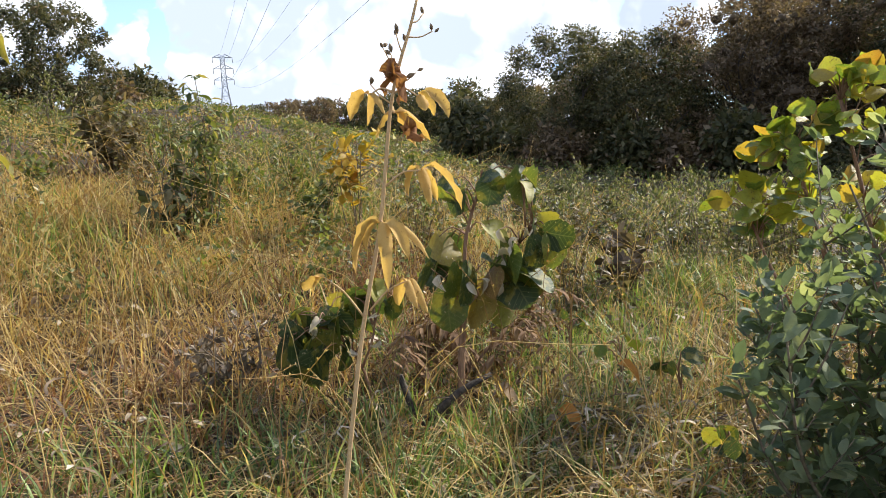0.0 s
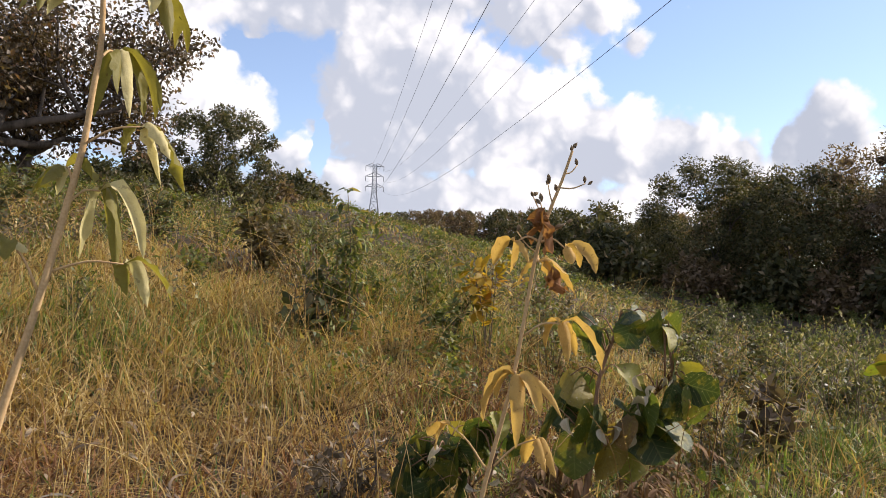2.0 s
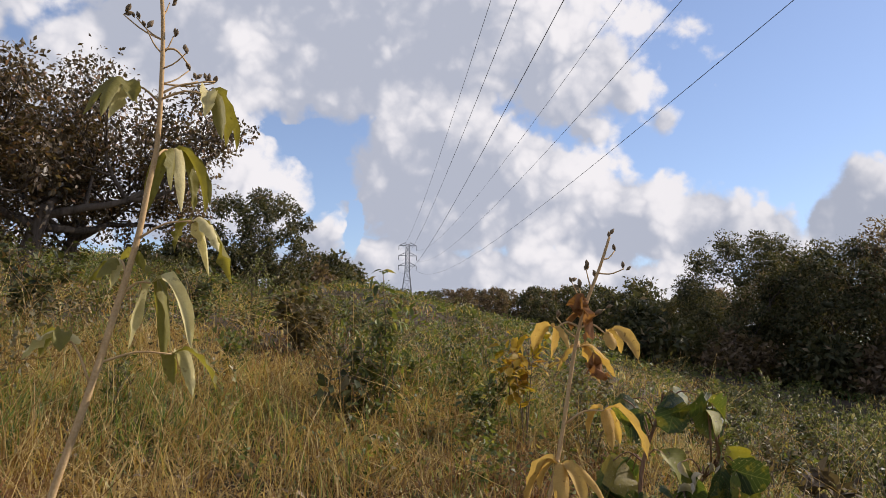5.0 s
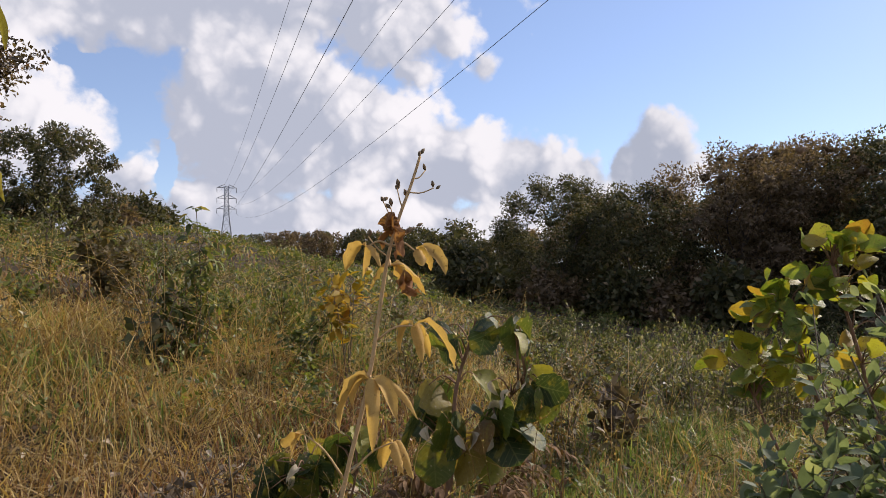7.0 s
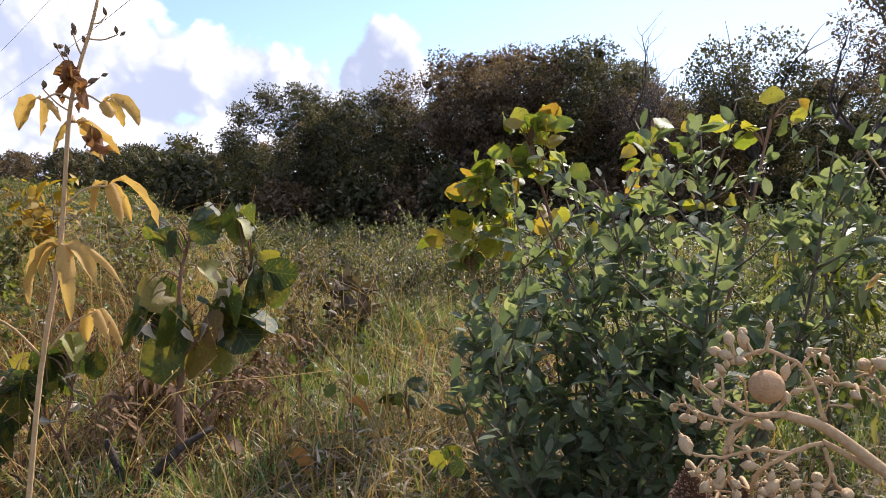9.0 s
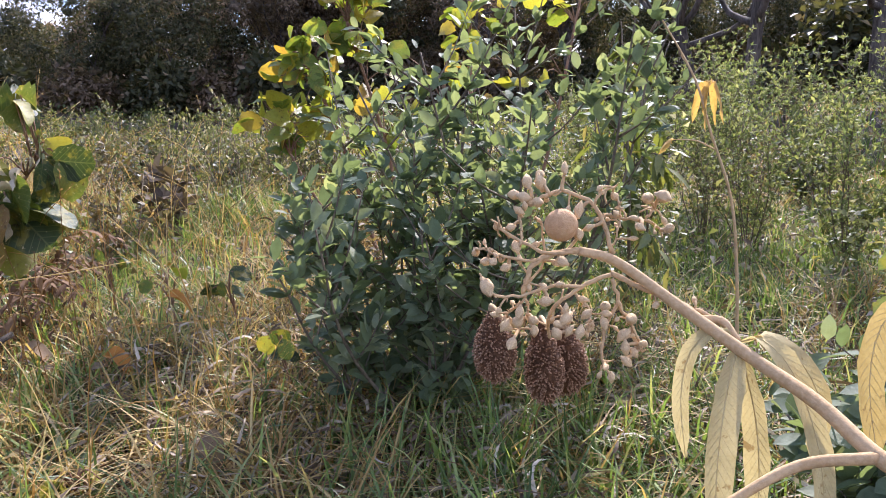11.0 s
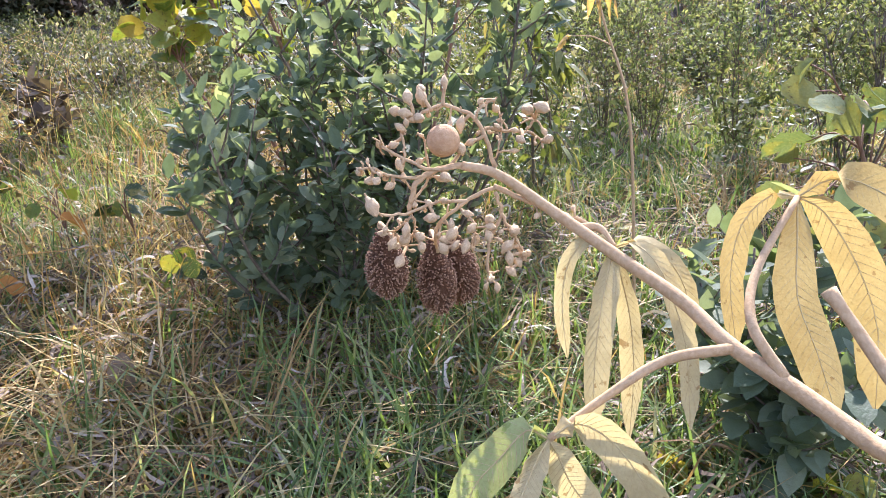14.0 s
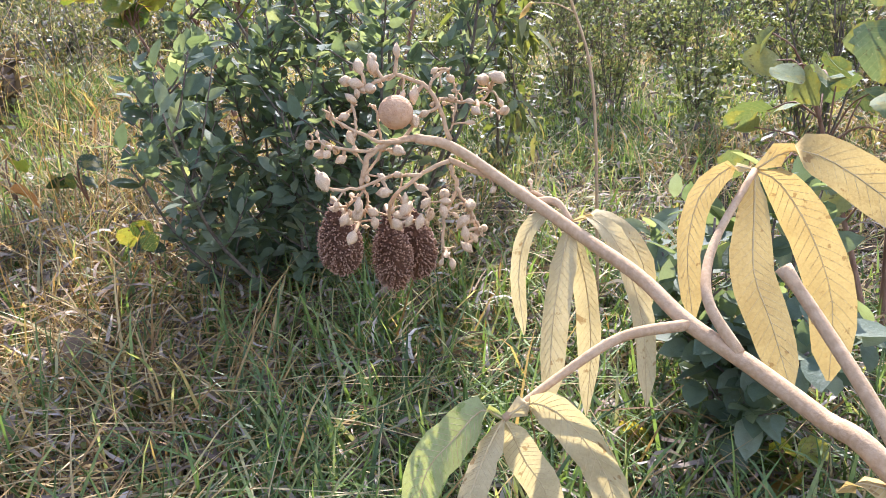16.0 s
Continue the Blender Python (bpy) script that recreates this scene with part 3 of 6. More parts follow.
def lobed_crown(rng, root, tips, leaves, leaf_size, height, leaf_mat, flat, chip, lobes):
    """Billowing lobes set apart from one another, each a ragged shell of leaves round a twiggy heart."""
    chosen = [tips[0]]
    for _ in range(min(lobes, len(tips)) - 1):
        gap = np.min([np.linalg.norm(tips - c, axis=1) for c in chosen], axis=0)
        chosen.append(tips[np.argmax(gap * rng.uniform(0.7, 1.0, len(tips)))])
    per = leaves // len(chosen)
    crown = Geo()
    for c in chosen:
        r = height * rng.uniform(0.07, 0.125)
        d = rand_dirs(rng, per)
        k = rng.normal(0, 1, (5, 3)) * 3.2
        bulge = 1 + 0.09 * np.sin(d @ k.T + rng.uniform(0, 6, 5)).sum(1)
        deep = rng.uniform(0.25, 1.0, per) ** 0.6 * bulge + np.abs(rng.normal(0, 0.05, per))
        pos = c + d * (deep * r)[:, None] * [1, 1, flat + 0.1]
        pos[:, 2] = np.maximum(pos[:, 2], 0.05)
        way = unit(d + rng.normal(0, 0.8, d.shape) + [0, 0, -0.2])
        up = unit(rng.normal(0, 0.5, d.shape) + d * 0.6 + [0, 0, 0.7])
        crown.add(*scatter(chip, pos, way, up, leaf_size * rng.uniform(0.6, 1.35, per)))
        ball_v, ball_f = CORE
        crown.add(c + ball_v * rng.uniform(0.5, 1.3, (len(ball_v), 1)) * r * 0.36 * [1, 1, flat], ball_f)
    part("crown", crown, leaf_mat, root)


def tree(name, seed, height, trunk_h, radius, leaves, leaf_size, clump, leaf_mat, label, levels=3, lean=(0, 0), low=0.0, category="tree", group="", wide=1.0,
         single_limbs=False, flat=0.75, bare=False, dome=0.0, clumps=0, core=False, chip=DIAMOND):
    """A tree that stands at the origin: trunk with limbs, and a ragged crown of single leaves."""
    rng = np.random.default_rng(seed)
    root = thing(name, 0, 0, 0, label, category, group)
    trunk, tips, limbs = Geo(), [], []
    top = np.array([lean[0] * trunk_h, lean[1] * trunk_h, trunk_h])
    path = smooth_path([[0, 0, -0.3], top * [0.3, 0.3, 0.45] + rng.normal(0, 0.04, 3) * [1, 1, 0] * height * 0.2, top], 8)
    trunk.add(*tube(path, np.linspace(radius * 1.25, radius * 0.7, 8), 9))
    for _ in range(rng.integers(4, 6)):
        d = rand_dirs(rng, 1, 0.1, 0.9)[0] * [wide, wide, 1]
        limb = Geo() if single_limbs else trunk
        grow(rng, limb, path[rng.integers(5, 8)], d, height * rng.uniform(0.26, 0.36), radius * 0.55, levels - 1, tips, up=0.12)
        if single_limbs:
            limbs.append(limb)
    part("trunk", trunk, BARK, root)
    for limb in limbs:
        part("limb", limb, BARK, root)
    if bare:
        return root
    tips = np.array(tips)
    tips = tips[rng.permutation(len(tips))]
    if dome:
        extra = rand_dirs(rng, int(len(tips) * dome), -0.1, 1.0) * [height * 0.40 * wide, height * 0.40 * wide, height * 0.40] + [0, 0, height * 0.55]
        tips = np.concatenate([tips, extra])
        # a limb that strays keeps inside the dome
        c = np.array([0, 0, height * 0.55])
        far = np.linalg.norm((tips - c) / (height * 0.42 * np.array([wide, wide, 1])), axis=1)
        tips = c + (tips - c) / np.maximum(far, 1.0)[:, None]
    if low:
        extra = rand_dirs(rng, int(len(tips) * low), -0.6, 0.6) * [height * 0.36 * wide, height * 0.36 * wide, height * 0.22] + [0, 0, height * 0.22]
        tips = np.concatenate([tips, extra])
    tips[:, 2] = np.maximum(tips[:, 2], 0.25)
    if core:
        lobed_crown(rng, root, tips[np.argsort(rng.uniform(0, 1, len(tips)))], leaves, leaf_size, height, leaf_mat, flat, chip, clumps // 2)
        return root
    if clumps:
        tips = tips[rng.permutation(len(tips))[:clumps]]
    per = max(1, leaves // len(tips))
    c = np.repeat(tips, per, 0)
    r = clump * np.repeat(rng.uniform(0.55, 1.35, len(tips)), per)
    off = rand_dirs(rng, len(c)) * (rng.uniform(0, 1, len(c)) ** (0.72 if core else 0.42))[:, None]
    pos = c + off * r[:, None] * [1, 1, flat]
    pos[:, 2] = np.maximum(pos[:, 2], 0.05)
    way = unit(off + rng.normal(0, 0.7, off.shape) + [0, 0, -0.15])
    up = unit(rng.normal(0, 0.6, off.shape) + off * 0.5 + [0, 0, 0.8])
    crown = Geo().add(*scatter(chip, pos, way, up, leaf_size * rng.uniform(0.6, 1.35, len(pos))))
    part("crown", crown, leaf_mat, root)
    return root


def stand(ob, x, y, turn=0.0, scale=1.0, sink=0.0, copy=True, lift=1.0):
    m = Matrix.LocRotScale((x, y, float(ground_z(x, y)) - sink), Euler((0, 0, radians(turn))), (scale, scale, scale * lift))
    if copy:
        ob = copy_thing(ob, m)
    ob.matrix_basis = m
    return ob


def bearing(az, d):
    return d * math.sin(radians(az)), d * math.cos(radians(az))


class Kinds:
    """A few built plants of one sort, which are set out again and again."""

    def __init__(self, *obs):
        self.obs, self.used = obs, set()

    def plant(self, i, x, y, turn, scale, lift=1.0, sink=0.0):
        i = len(self.used) if len(self.used) < len(self.obs) else i % len(self.obs)
        ob = stand(self.obs[i], x, y, turn, scale, sink, copy=i in self.used, lift=lift)
        self.used.add(i)
        return ob

    def top(self, i):
        """The height of the plant that the next call of plant() with i will set out."""
        return top_of(self.obs[len(self.used) if len(self.used) < len(self.obs) else i % len(self.obs)])


rng0 = np.random.default_rng(5)
WOOD = "trees of the dark wood"
front = Kinds(
    tree("forest_tree", 21, 8.0, 2.2, 0.17, 36000, 0.16, 0.92, FOREST, "dark green broad-crowned tree at the wood's edge", low=0.35, group=WOOD, dome=0.5, clumps=135, core=True, chip=CHIP),
    tree("forest_tree", 22, 8.5, 2.8, 0.18, 36000, 0.16, 0.9, FOREST, "tall dark green tree at the wood's edge", low=0.25, group=WOOD, dome=0.6, clumps=135, core=True, chip=CHIP),
    tree("forest_tree", 24, 7.6, 1.8, 0.15, 35000, 0.16, 0.92, FOREST, "rounded dark olive tree at the wood's edge", low=0.5, group=WOOD, dome=0.8, clumps=135, core=True, chip=CHIP),
    tree("forest_tree", 23, 8.0, 2.4, 0.16, 32000, 0.15, 0.85, FOREST_BROWN, "tree with thinning brown-olive leaves in the wood", low=0.3, group=WOOD, dome=0.3, clumps=135, core=True, chip=CHIP),
)
behind = Kinds(
    tree("forest_tree", 31, 8.0, 2.2, 0.17, 17000, 0.21, 1.0, FOREST, "dark tree deep in the wood", levels=2, low=0.6, group=WOOD, dome=1.2, clumps=90, core=True, chip=CHIP),
    tree("forest_tree", 32, 8.0, 2.2, 0.17, 16000, 0.21, 1.0, FOREST_BROWN, "brown-olive tree deep in the wood", levels=2, low=0.5, group=WOOD, dome=0.9, clumps=90, core=True, chip=CHIP),
)
under = Kinds(
    tree("undergrowth_bush", 41, 3.0, 0.5, 0.06, 2600, 0.26, 0.6, FOREST, "dense dark bush under the wood's edge", levels=2, low=1.2, category="bush", group="undergrowth of the wood"),
    tree("undergrowth_bush", 42, 2.6, 0.4, 0.05, 2400, 0.24, 0.6, FOREST_BROWN, "brown-olive bush under the wood's edge", levels=2, low=1.2, category="bush", group="undergrowth of the wood"),
)


SKYLINE = [(19.5, 4.2), (20.7, 6.1), (22.1, 6.9), (23.7, 7.4), (24.4, 8.5), (26.1, 9.4), (29.0, 9.3), (31.3, 8.1), (32.3, 8.5), (35.0, 8.3), (36.4, 8.5), (37.0, 10.6), (38.4, 12.0), (41.0, 11.6), (42.6, 10.6), (44.4, 11.2), (50.8, 10.7), (52.6, 10.1),
           (53.6, 7.0), (56.2, 6.6), (64.0, 6.6), (70.0, 6.0), (78.0, 5.6), (118.0, 6.5)]


def crest(az):
    return float(np.interp(az, [p[0] for p in SKYLINE], [p[1] for p in SKYLINE]))


def top_of(ob):
    return max(max(c[2] for c in child.bound_box) for child in ob.children)


def build_wood():
    """Rows of trees whose tops make the wood's skyline; the front row fills it, the others close it behind."""
    for row, (d0, step) in enumerate(((31, 3.1), (36.0, 4.2), (43, 5.5))):
        az = 20.6 + row * 1.1
        while az < 118:
            d = d0 + rng0.uniform(-2, 2) - np.clip((az - 50) / 40, 0, 1) * 11
            top = min(crest(az - 0.8), crest(az), crest(az + 0.8)) + 0.25 if row == 0 else min(crest(az - 2.5), crest(az + 2.5)) - 0.3
            x, y = bearing(az, d)
            want = 1.6 + d * math.tan(radians(top)) - float(ground_z(x, y))
            brown = rng0.uniform() < (0.75 if 42 < az < 54 else 0.25)
            i = 3 if brown else int(rng0.integers(0, 3))
            kinds = front if row == 0 else behind
            i = i if row == 0 else int(brown)
            kinds.plant(i, x, y, rng0.uniform(0, 360), want * rng0.uniform(0.94, 1.03) / kinds.top(i))
            az += math.degrees(step / d) * rng0.uniform(0.8, 1.15)
    az = 19.0
    while az < 118:
        d = 27.5 + rng0.uniform(-1, 1.5) - np.clip((az - 50) / 40, 0, 1) * 10
        x, y = bearing(az, d)
        under.plant(int(rng0.integers(0, 2)), x, y, rng0.uniform(0, 360), rng0.uniform(0.75, 1.15))
        az += math.degrees(2.4 / d) * rng0.uniform(0.8, 1.2)


build_wood()
# tall trees with open crowns and bare limbs over the wood
gaunt = tree("gaunt_tree", 51, 9.0, 4.2, 0.21, 6000, 0.12, 0.55, GREY_LEAF, "tall tree with bare crooked limbs and sparse leaves", single_limbs=True, lean=(0.05, 0.1), group="gaunt trees", wide=0.75)
for n_, (az_, d_, s_) in enumerate(((69.3, 17.0, 0.62), (73.2, 16.0, 0.70), (81.0, 16.0, 0.64))):
    x_, y_ = bearing(az_, d_)
    stand(gaunt, x_, y_, 40 + 130 * n_, s_, copy=n_ > 0)
x_, y_ = bearing(60.4, 24.0)
airy = tree("airy_tree", 54, 6.4, 2.6, 0.12, 9000, 0.115, 0.46, FOREST, "tree with an airy green crown over the wood", levels=3, low=0.1, wide=0.7, dome=0.4, flat=0.6)
stand(airy, x_, y_, 30, 6.3 / top_of(airy), copy=False)
x_, y_ = bearing(54.0, 26.0)
stand(tree("bare_tree", 52, 8.0, 2.6, 0.14, 0, 0.1, 0.1, PALE_BARK, "leafless grey tree with fine bare twigs", levels=4, bare=True), x_, y_, 20, 0.90, copy=False)

# the far wood beyond the crest
far_kinds = Kinds(
    tree("far_tree", 61, 8.0, 1.6, 0.2, 4600, 0.48, 1.1, FOREST, "small dark tree of the distant wood", levels=2, low=1.2, group="trees of the distant wood", dome=1.0, clumps=84, core=True, chip=CHIP),
    tree("far_tree", 62, 8.0, 1.8, 0.2, 4400, 0.48, 1.1, FOREST_BROWN, "olive-brown tree of the distant wood", levels=2, low=1.0, group="trees of the distant wood", dome=1.0, clumps=84, core=True, chip=CHIP),
)
for row_, d_ in enumerate((78.0, 90.0, 108.0)):
    az_ = 1.2 + row_
    while az_ < 25:
        top_ = float(np.interp(az_, [0, 0.3, 1.8, 4.4, 8.9, 13.3, 15.9, 17.4, 18.2, 20, 25], [3.6, 4.3, 4.9, 5.1, 5.3, 5.5, 5.2, 4.4, 3.9, 4.4, 5.6]))
        x_, y_ = bearing(az_, d_ + rng0.uniform(-3, 3))
        h_ = 1.6 + d_ * math.tan(radians(top_)) - float(ground_z(x_, y_))
        i_ = int(rng0.integers(0, 2))
        far_kinds.plant(i_, x_, y_, rng0.uniform(0, 360), max(2.5, h_) / far_kinds.top(i_) * rng0.uniform(0.94, 1.03))
        az_ += math.degrees(4.1 / d_) * rng0.uniform(0.8, 1.2)
x_, y_ = bearing(17.4, 74.0)
stand(tree("umbrella_tree", 63, 7.5, 4.0, 0.16, 1900, 0.4, 0.75, FOREST, "lone tree with a flat open crown over the wood", levels=3, wide=1.8, flat=0.4), x_, y_, 0, 1.0, copy=False, lift=0.92)

# trees of the bank
x_, y_ = bearing(-27.5, 15.5)
stand(tree("gnarled_tree", 71, 6.0, 1.3, 0.17, 19000, 0.105, 0.46, GREY_LEAF, "gnarled savanna tree with dull brown-olive leathery leaves", levels=4, lean=(0.25, 0), single_limbs=True, wide=1.5, category="tree"), x_, y_, 15, 1.0, copy=False)
x_, y_ = bearing(-25.0, 17.0)
stand(tree("gnarled_tree", 72, 5.6, 1.2, 0.14, 11000, 0.105, 0.44, GREY_LEAF, "slender savanna tree with brown-olive leathery leaves", levels=4, lean=(0.3, 0), single_limbs=True, wide=1.1, category="tree"), x_, y_, 60, 1.0, copy=False)
x_, y_ = bearing(-36.0, 14.0)
stand(tree("gnarled_tree", 73, 4.8, 1.2, 0.13, 10000, 0.12, 0.5, GREY_LEAF, "savanna tree with a dense brown-olive crown", levels=4, wide=1.3, single_limbs=True, category="tree"), x_, y_, 60, 1.0, copy=False)
x_, y_ = bearing(-11.8, 29.0)
stand(tree("dark_bank_tree", 74, 3.6, 0.6, 0.13, 22000, 0.11, 0.42, FOREST, "dense dark fine-leaved tree on the bank", levels=3, low=0.3, wide=1.35, dome=1.0, clumps=110, core=True, chip=CHIP), x_, y_, 0, 1.08, copy=False)
for az_, d_, s_ in ((-7.6, 36, 0.95), (-6.2, 38, 0.92), (-4.8, 40, 0.78), (-3.6, 42, 0.7), (-2.7, 43, 0.55), (-17.0, 27, 0.65), (-19.5, 24, 0.5), (-31, 20, 0.7), (-34, 24, 1.1), (-39, 18, 1.0), (-14.5, 31, 0.7), (-9.2, 33, 0.7)):
    x_, y_ = bearing(az_, d_)
    under.plant(int(rng0.integers(0, 2)), x_, y_, rng0.uniform(0, 360), s_)


# ---------------------------------------------------------------- shrubs and weeds
def shrub(name, seed, height, spread, stems, per_stem, leaf_len, shape, mat, label, category="shrub", group="", stem_mat=None, twigs=4, bare=0.2, upright=0.5, radius=0.008, droop=0.0, split=False, wander=0.05, sides=5, splay=0.35):
    """Stems that rise from one foot, with side twigs and leaves all along them."""
    rng = np.random.default_rng(seed)
    root = thing(name, 0, 0, 0, label, category, group)
    stem_mat = stem_mat or TWIG
    wood, foliage = Geo(), Geo()
    for s in range(stems):
        a = 2 * np.pi * (s + rng.uniform(-0.4, 0.4)) / stems
        out = spread * rng.uniform(0.25, 1.0) * (0.3 if s == 0 else 1)
        h = height * (1.0 if s == 0 else rng.uniform(0.6, 1.0))
        end = np.array([math.cos(a) * out, math.sin(a) * out, h])
        foot = np.array([math.cos(a), math.sin(a), 0]) * 0.03 * rng.uniform(0, 1.5)
        path = smooth_path([foot - [0, 0, 0.05], foot + (end - foot) * [splay, splay, 0.5] + rng.normal(0, wander, 3) * [1, 1, 0.2], end], 12)
        geo = Geo() if split else wood
        geo.add(*tube(path[::1 if sides > 3 else 3], np.linspace(radius, radius * 0.35, 12)[::1 if sides > 3 else 3], sides))
        spots = [(path[i], unit(path[min(i + 1, 11)] - path[i - 1]), 1.0) for i in range(max(1, int(12 * bare)), 12)]
        for _ in range(twigs):
            i = rng.integers(int(12 * bare) + 1, 11)
            d = unit(rand_dirs(rng, 1, 0.0, 0.8)[0] + [0, 0, upright * 0.6])
            ln = height * rng.uniform(0.14, 0.30)
            tp = smooth_path([path[i], path[i] + d * ln * 0.5, path[i] + d * ln + [0, 0, ln * (0.15 - droop)]], 6)
            geo.add(*tube(tp[::1 if sides > 3 else 5], np.linspace(radius * 0.5, radius * 0.2, 6)[::1 if sides > 3 else 5], max(3, sides - 1)))
            spots += [(tp[j], unit(tp[j] - tp[j - 1]), 0.9) for j in range(1, 6)]
        if split:
            part("stem", geo, stem_mat, root)
        pick = rng.integers(0, len(spots), per_stem)
        pos = np.array([spots[i][0] for i in pick]) + rng.normal(0, leaf_len * 0.12, (per_stem, 3))
        tan = np.array([spots[i][1] for i in pick])
        way = unit(tan * upright + unit(np.cross(tan, rand_dirs(rng, per_stem))) * 0.9 + [0, 0, -droop])
        up = unit(rng.normal(0, 0.35, (per_stem, 3)) + [0, 0, 1.0])
        foliage.add(*scatter(shape, pos, way, up, leaf_len * rng.uniform(0.55, 1.2, per_stem)))
    if not split:
        part("stem", wood, stem_mat, root, kind="stuff")
    part("foliage", foliage, mat, root)
    return root


OVAL = leaf_shape(0.5, 3, 0.25, 0.15, 0.45)
LANCE = leaf_shape(0.24, 3, 0.25, 0.3, 0.4)
SMALL = leaf_shape(0.45, 2, 0.25, 0.1, 0.5)

TINY = (np.array([[0, 0, 0], [-0.24, 0.5, 0.06], [0, 1, -0.08], [0.24, 0.5, 0.06]]), np.array([[0, 2, 1], [0, 3, 2]]))
# weeds of the rough pasture, set out again and again
weeds = Kinds(
    shrub("weed", 81, 0.75, 0.30, 6, 100, 0.055, TINY, SCRUB, "small-leaved green weed among the grass", "weed", "weeds of the pasture", sides=3),
    shrub("weed", 82, 0.80, 0.28, 7, 100, 0.050, TINY, SCRUB_OLIVE, "olive-brown weed among the grass", "weed", "weeds of the pasture", sides=3),
    shrub("weed", 83, 0.95, 0.30, 7, 120, 0.042, TINY, SCRUB_PALE, "pale feathery weed gone to seed", "weed", "weeds of the pasture", sides=3, upright=1.2),
    shrub("weed", 84, 0.85, 0.20, 5, 80, 0.075, leaf_shape(0.26, 2, 0.25, 0.3, 0.4), SCRUB, "upright narrow-leaved green weed in grass", "weed", "weeds of the pasture", sides=3, upright=1.3),
    shrub("weed", 85, 0.65, 0.34, 6, 70, 0.085, leaf_shape(0.5, 2, 0.25, 0.15, 0.45), SCRUB, "bushy oval-leaved weed in the pasture", "weed", "weeds of the pasture", sides=3),
    shrub("weed", 86, 0.70, 0.32, 7, 80, 0.055, TINY, SCRUB_OLIVE, "dry brownish weed bush in grass", "weed", "weeds of the pasture", sides=3),
)


def sow_weeds():
    rng = np.random.default_rng(77)
    count = 0
    while count < 240:
        d = float(rng.uniform(3.6 ** 0.8, 40 ** 0.8) ** (1 / 0.8))
        az = float(rng.uniform(-40, 104))
        x, y = bearing(az, d)
        if math.hypot(x - 0.9, y - 3.1) < 0.8 or (az < 14 and d < 5.0) or (az < 40 and d < 4.0) or (az < 24 and d < 6.2 and rng.uniform() < 0.6):
            continue
        if az > 22 and d > 26:
            continue
        kind = int(rng.choice(6, p=[0.26, 0.2, 0.16 if az < 18 else 0.3, 0.14 if az < 18 else 0.06, 0.14 if az < 18 else 0.08, 0.1]))
        scale = rng.uniform(0.7, 1.15) * (1 if d < 12 else max(0.5, 1 - 0.03 * (d - 12)))
        if az > 20:
            scale = min(scale, 1.12)
        weeds.plant(kind, x, y, float(rng.uniform(0, 360)), scale)
        count += 1


sow_weeds()


def far_scrub():
    rng = np.random.default_rng(91)
    geo = Geo()
    cx, cy = polar(rng, 1250, 20, 58, -42, 30, 1.5)
    c = np.stack([cx, cy, ground_z(cx, cy) + 0.08], -1)
    r = rng.uniform(0.18, 0.45, len(c))
    pos = np.repeat(c, 16, 0) + rand_dirs(rng, len(c) * 16, -0.3, 1) * np.repeat(r, 16)[:, None] * [1, 1, 0.9]
    geo.add(*scatter(DIAMOND, pos, rand_dirs(rng, len(pos), -0.2, 0.9), unit(rng.normal(0, 0.6, pos.shape) + [0, 0, 0.8]), rng.uniform(0.08, 0.18, len(pos))))
    tagged(new("far_scrub", geo.mesh("far_scrub", SCRUB)), "low green scrub over the upper bank", "scrub", kind="stuff")


far_scrub()

# single shrubs of the slope
x_, y_ = -0.27, 6.1
stand(shrub("sapling", 101, 1.34, 0.13, 3, 120, 0.10, leaf_shape(0.36, 3, 0.25, 0.3, 0.4), SCRUB, "slender sapling with green hanging leaves", "sapling", twigs=7, bare=0.15, droop=0.35, upright=0.3), x_, y_, 0, 1.0, copy=False)
stand(shrub("dark_shrub", 102, 0.62, 0.34, 6, 22, 0.13, OVAL, DARK_LEAF, "dark glossy-leaved shrub on the slope", twigs=4, droop=0.4), -0.45, 6.0, 0, 1.0, copy=False)
x_, y_ = bearing(-8.4, 8.9)
stand(shrub("brown_shrub", 103, 0.82, 0.46, 13, 70, 0.12, OVAL, SCRUB_OLIVE, "round shrub with brownish curled leaves", twigs=5), x_, y_, 0, 1.0, copy=False)
bank_shrub = shrub("dark_shrub", 108, 0.9, 0.5, 8, 80, 0.09, OVAL, DARK_LEAF, "dark rounded shrub among the bank's weeds", twigs=5, group="dark shrubs of the bank")
for n_, (az_, d_, s_) in enumerate(((-16.0, 10.5, 1.1), (-4.5, 12.5, 0.9), (3.5, 11.0, 0.8), (8.0, 14.0, 0.9), (13.5, 9.0, 0.7), (-27.0, 8.5, 1.1), (24.0, 9.0, 0.85), (27.5, 7.8, 0.75), (31.0, 10.0, 0.95), (34.0, 8.2, 0.8), (22.0, 11.5, 1.0), (29.0, 12.5, 1.1), (37.5, 10.0, 0.95), (25.5, 15.0, 1.1), (40.5, 9.0, 0.8))):
    x_, y_ = bearing(az_, d_)
    stand(bank_shrub, x_, y_, 77 * n_, s_, copy=n_ > 0)
GOLD_LEAF = leaf_material("golden_leaves", [(0, (0.20, 0.16, 0.02)), (0.4, (0.36, 0.25, 0.03)), (0.8, (0.50, 0.33, 0.04)), (1, (0.40, 0.20, 0.04))], 0.45, 0.55, 0.3)
stand(shrub("yellow_shrub", 104, 1.05, 0.18, 5, 30, 0.14, OVAL, GOLD_LEAF, "small shrub with bright yellow leaves", twigs=3, bare=0.55), *bearing(8.9, 6.2), 0, 0.95, copy=False)
x_, y_ = bearing(29.4, 10.2)
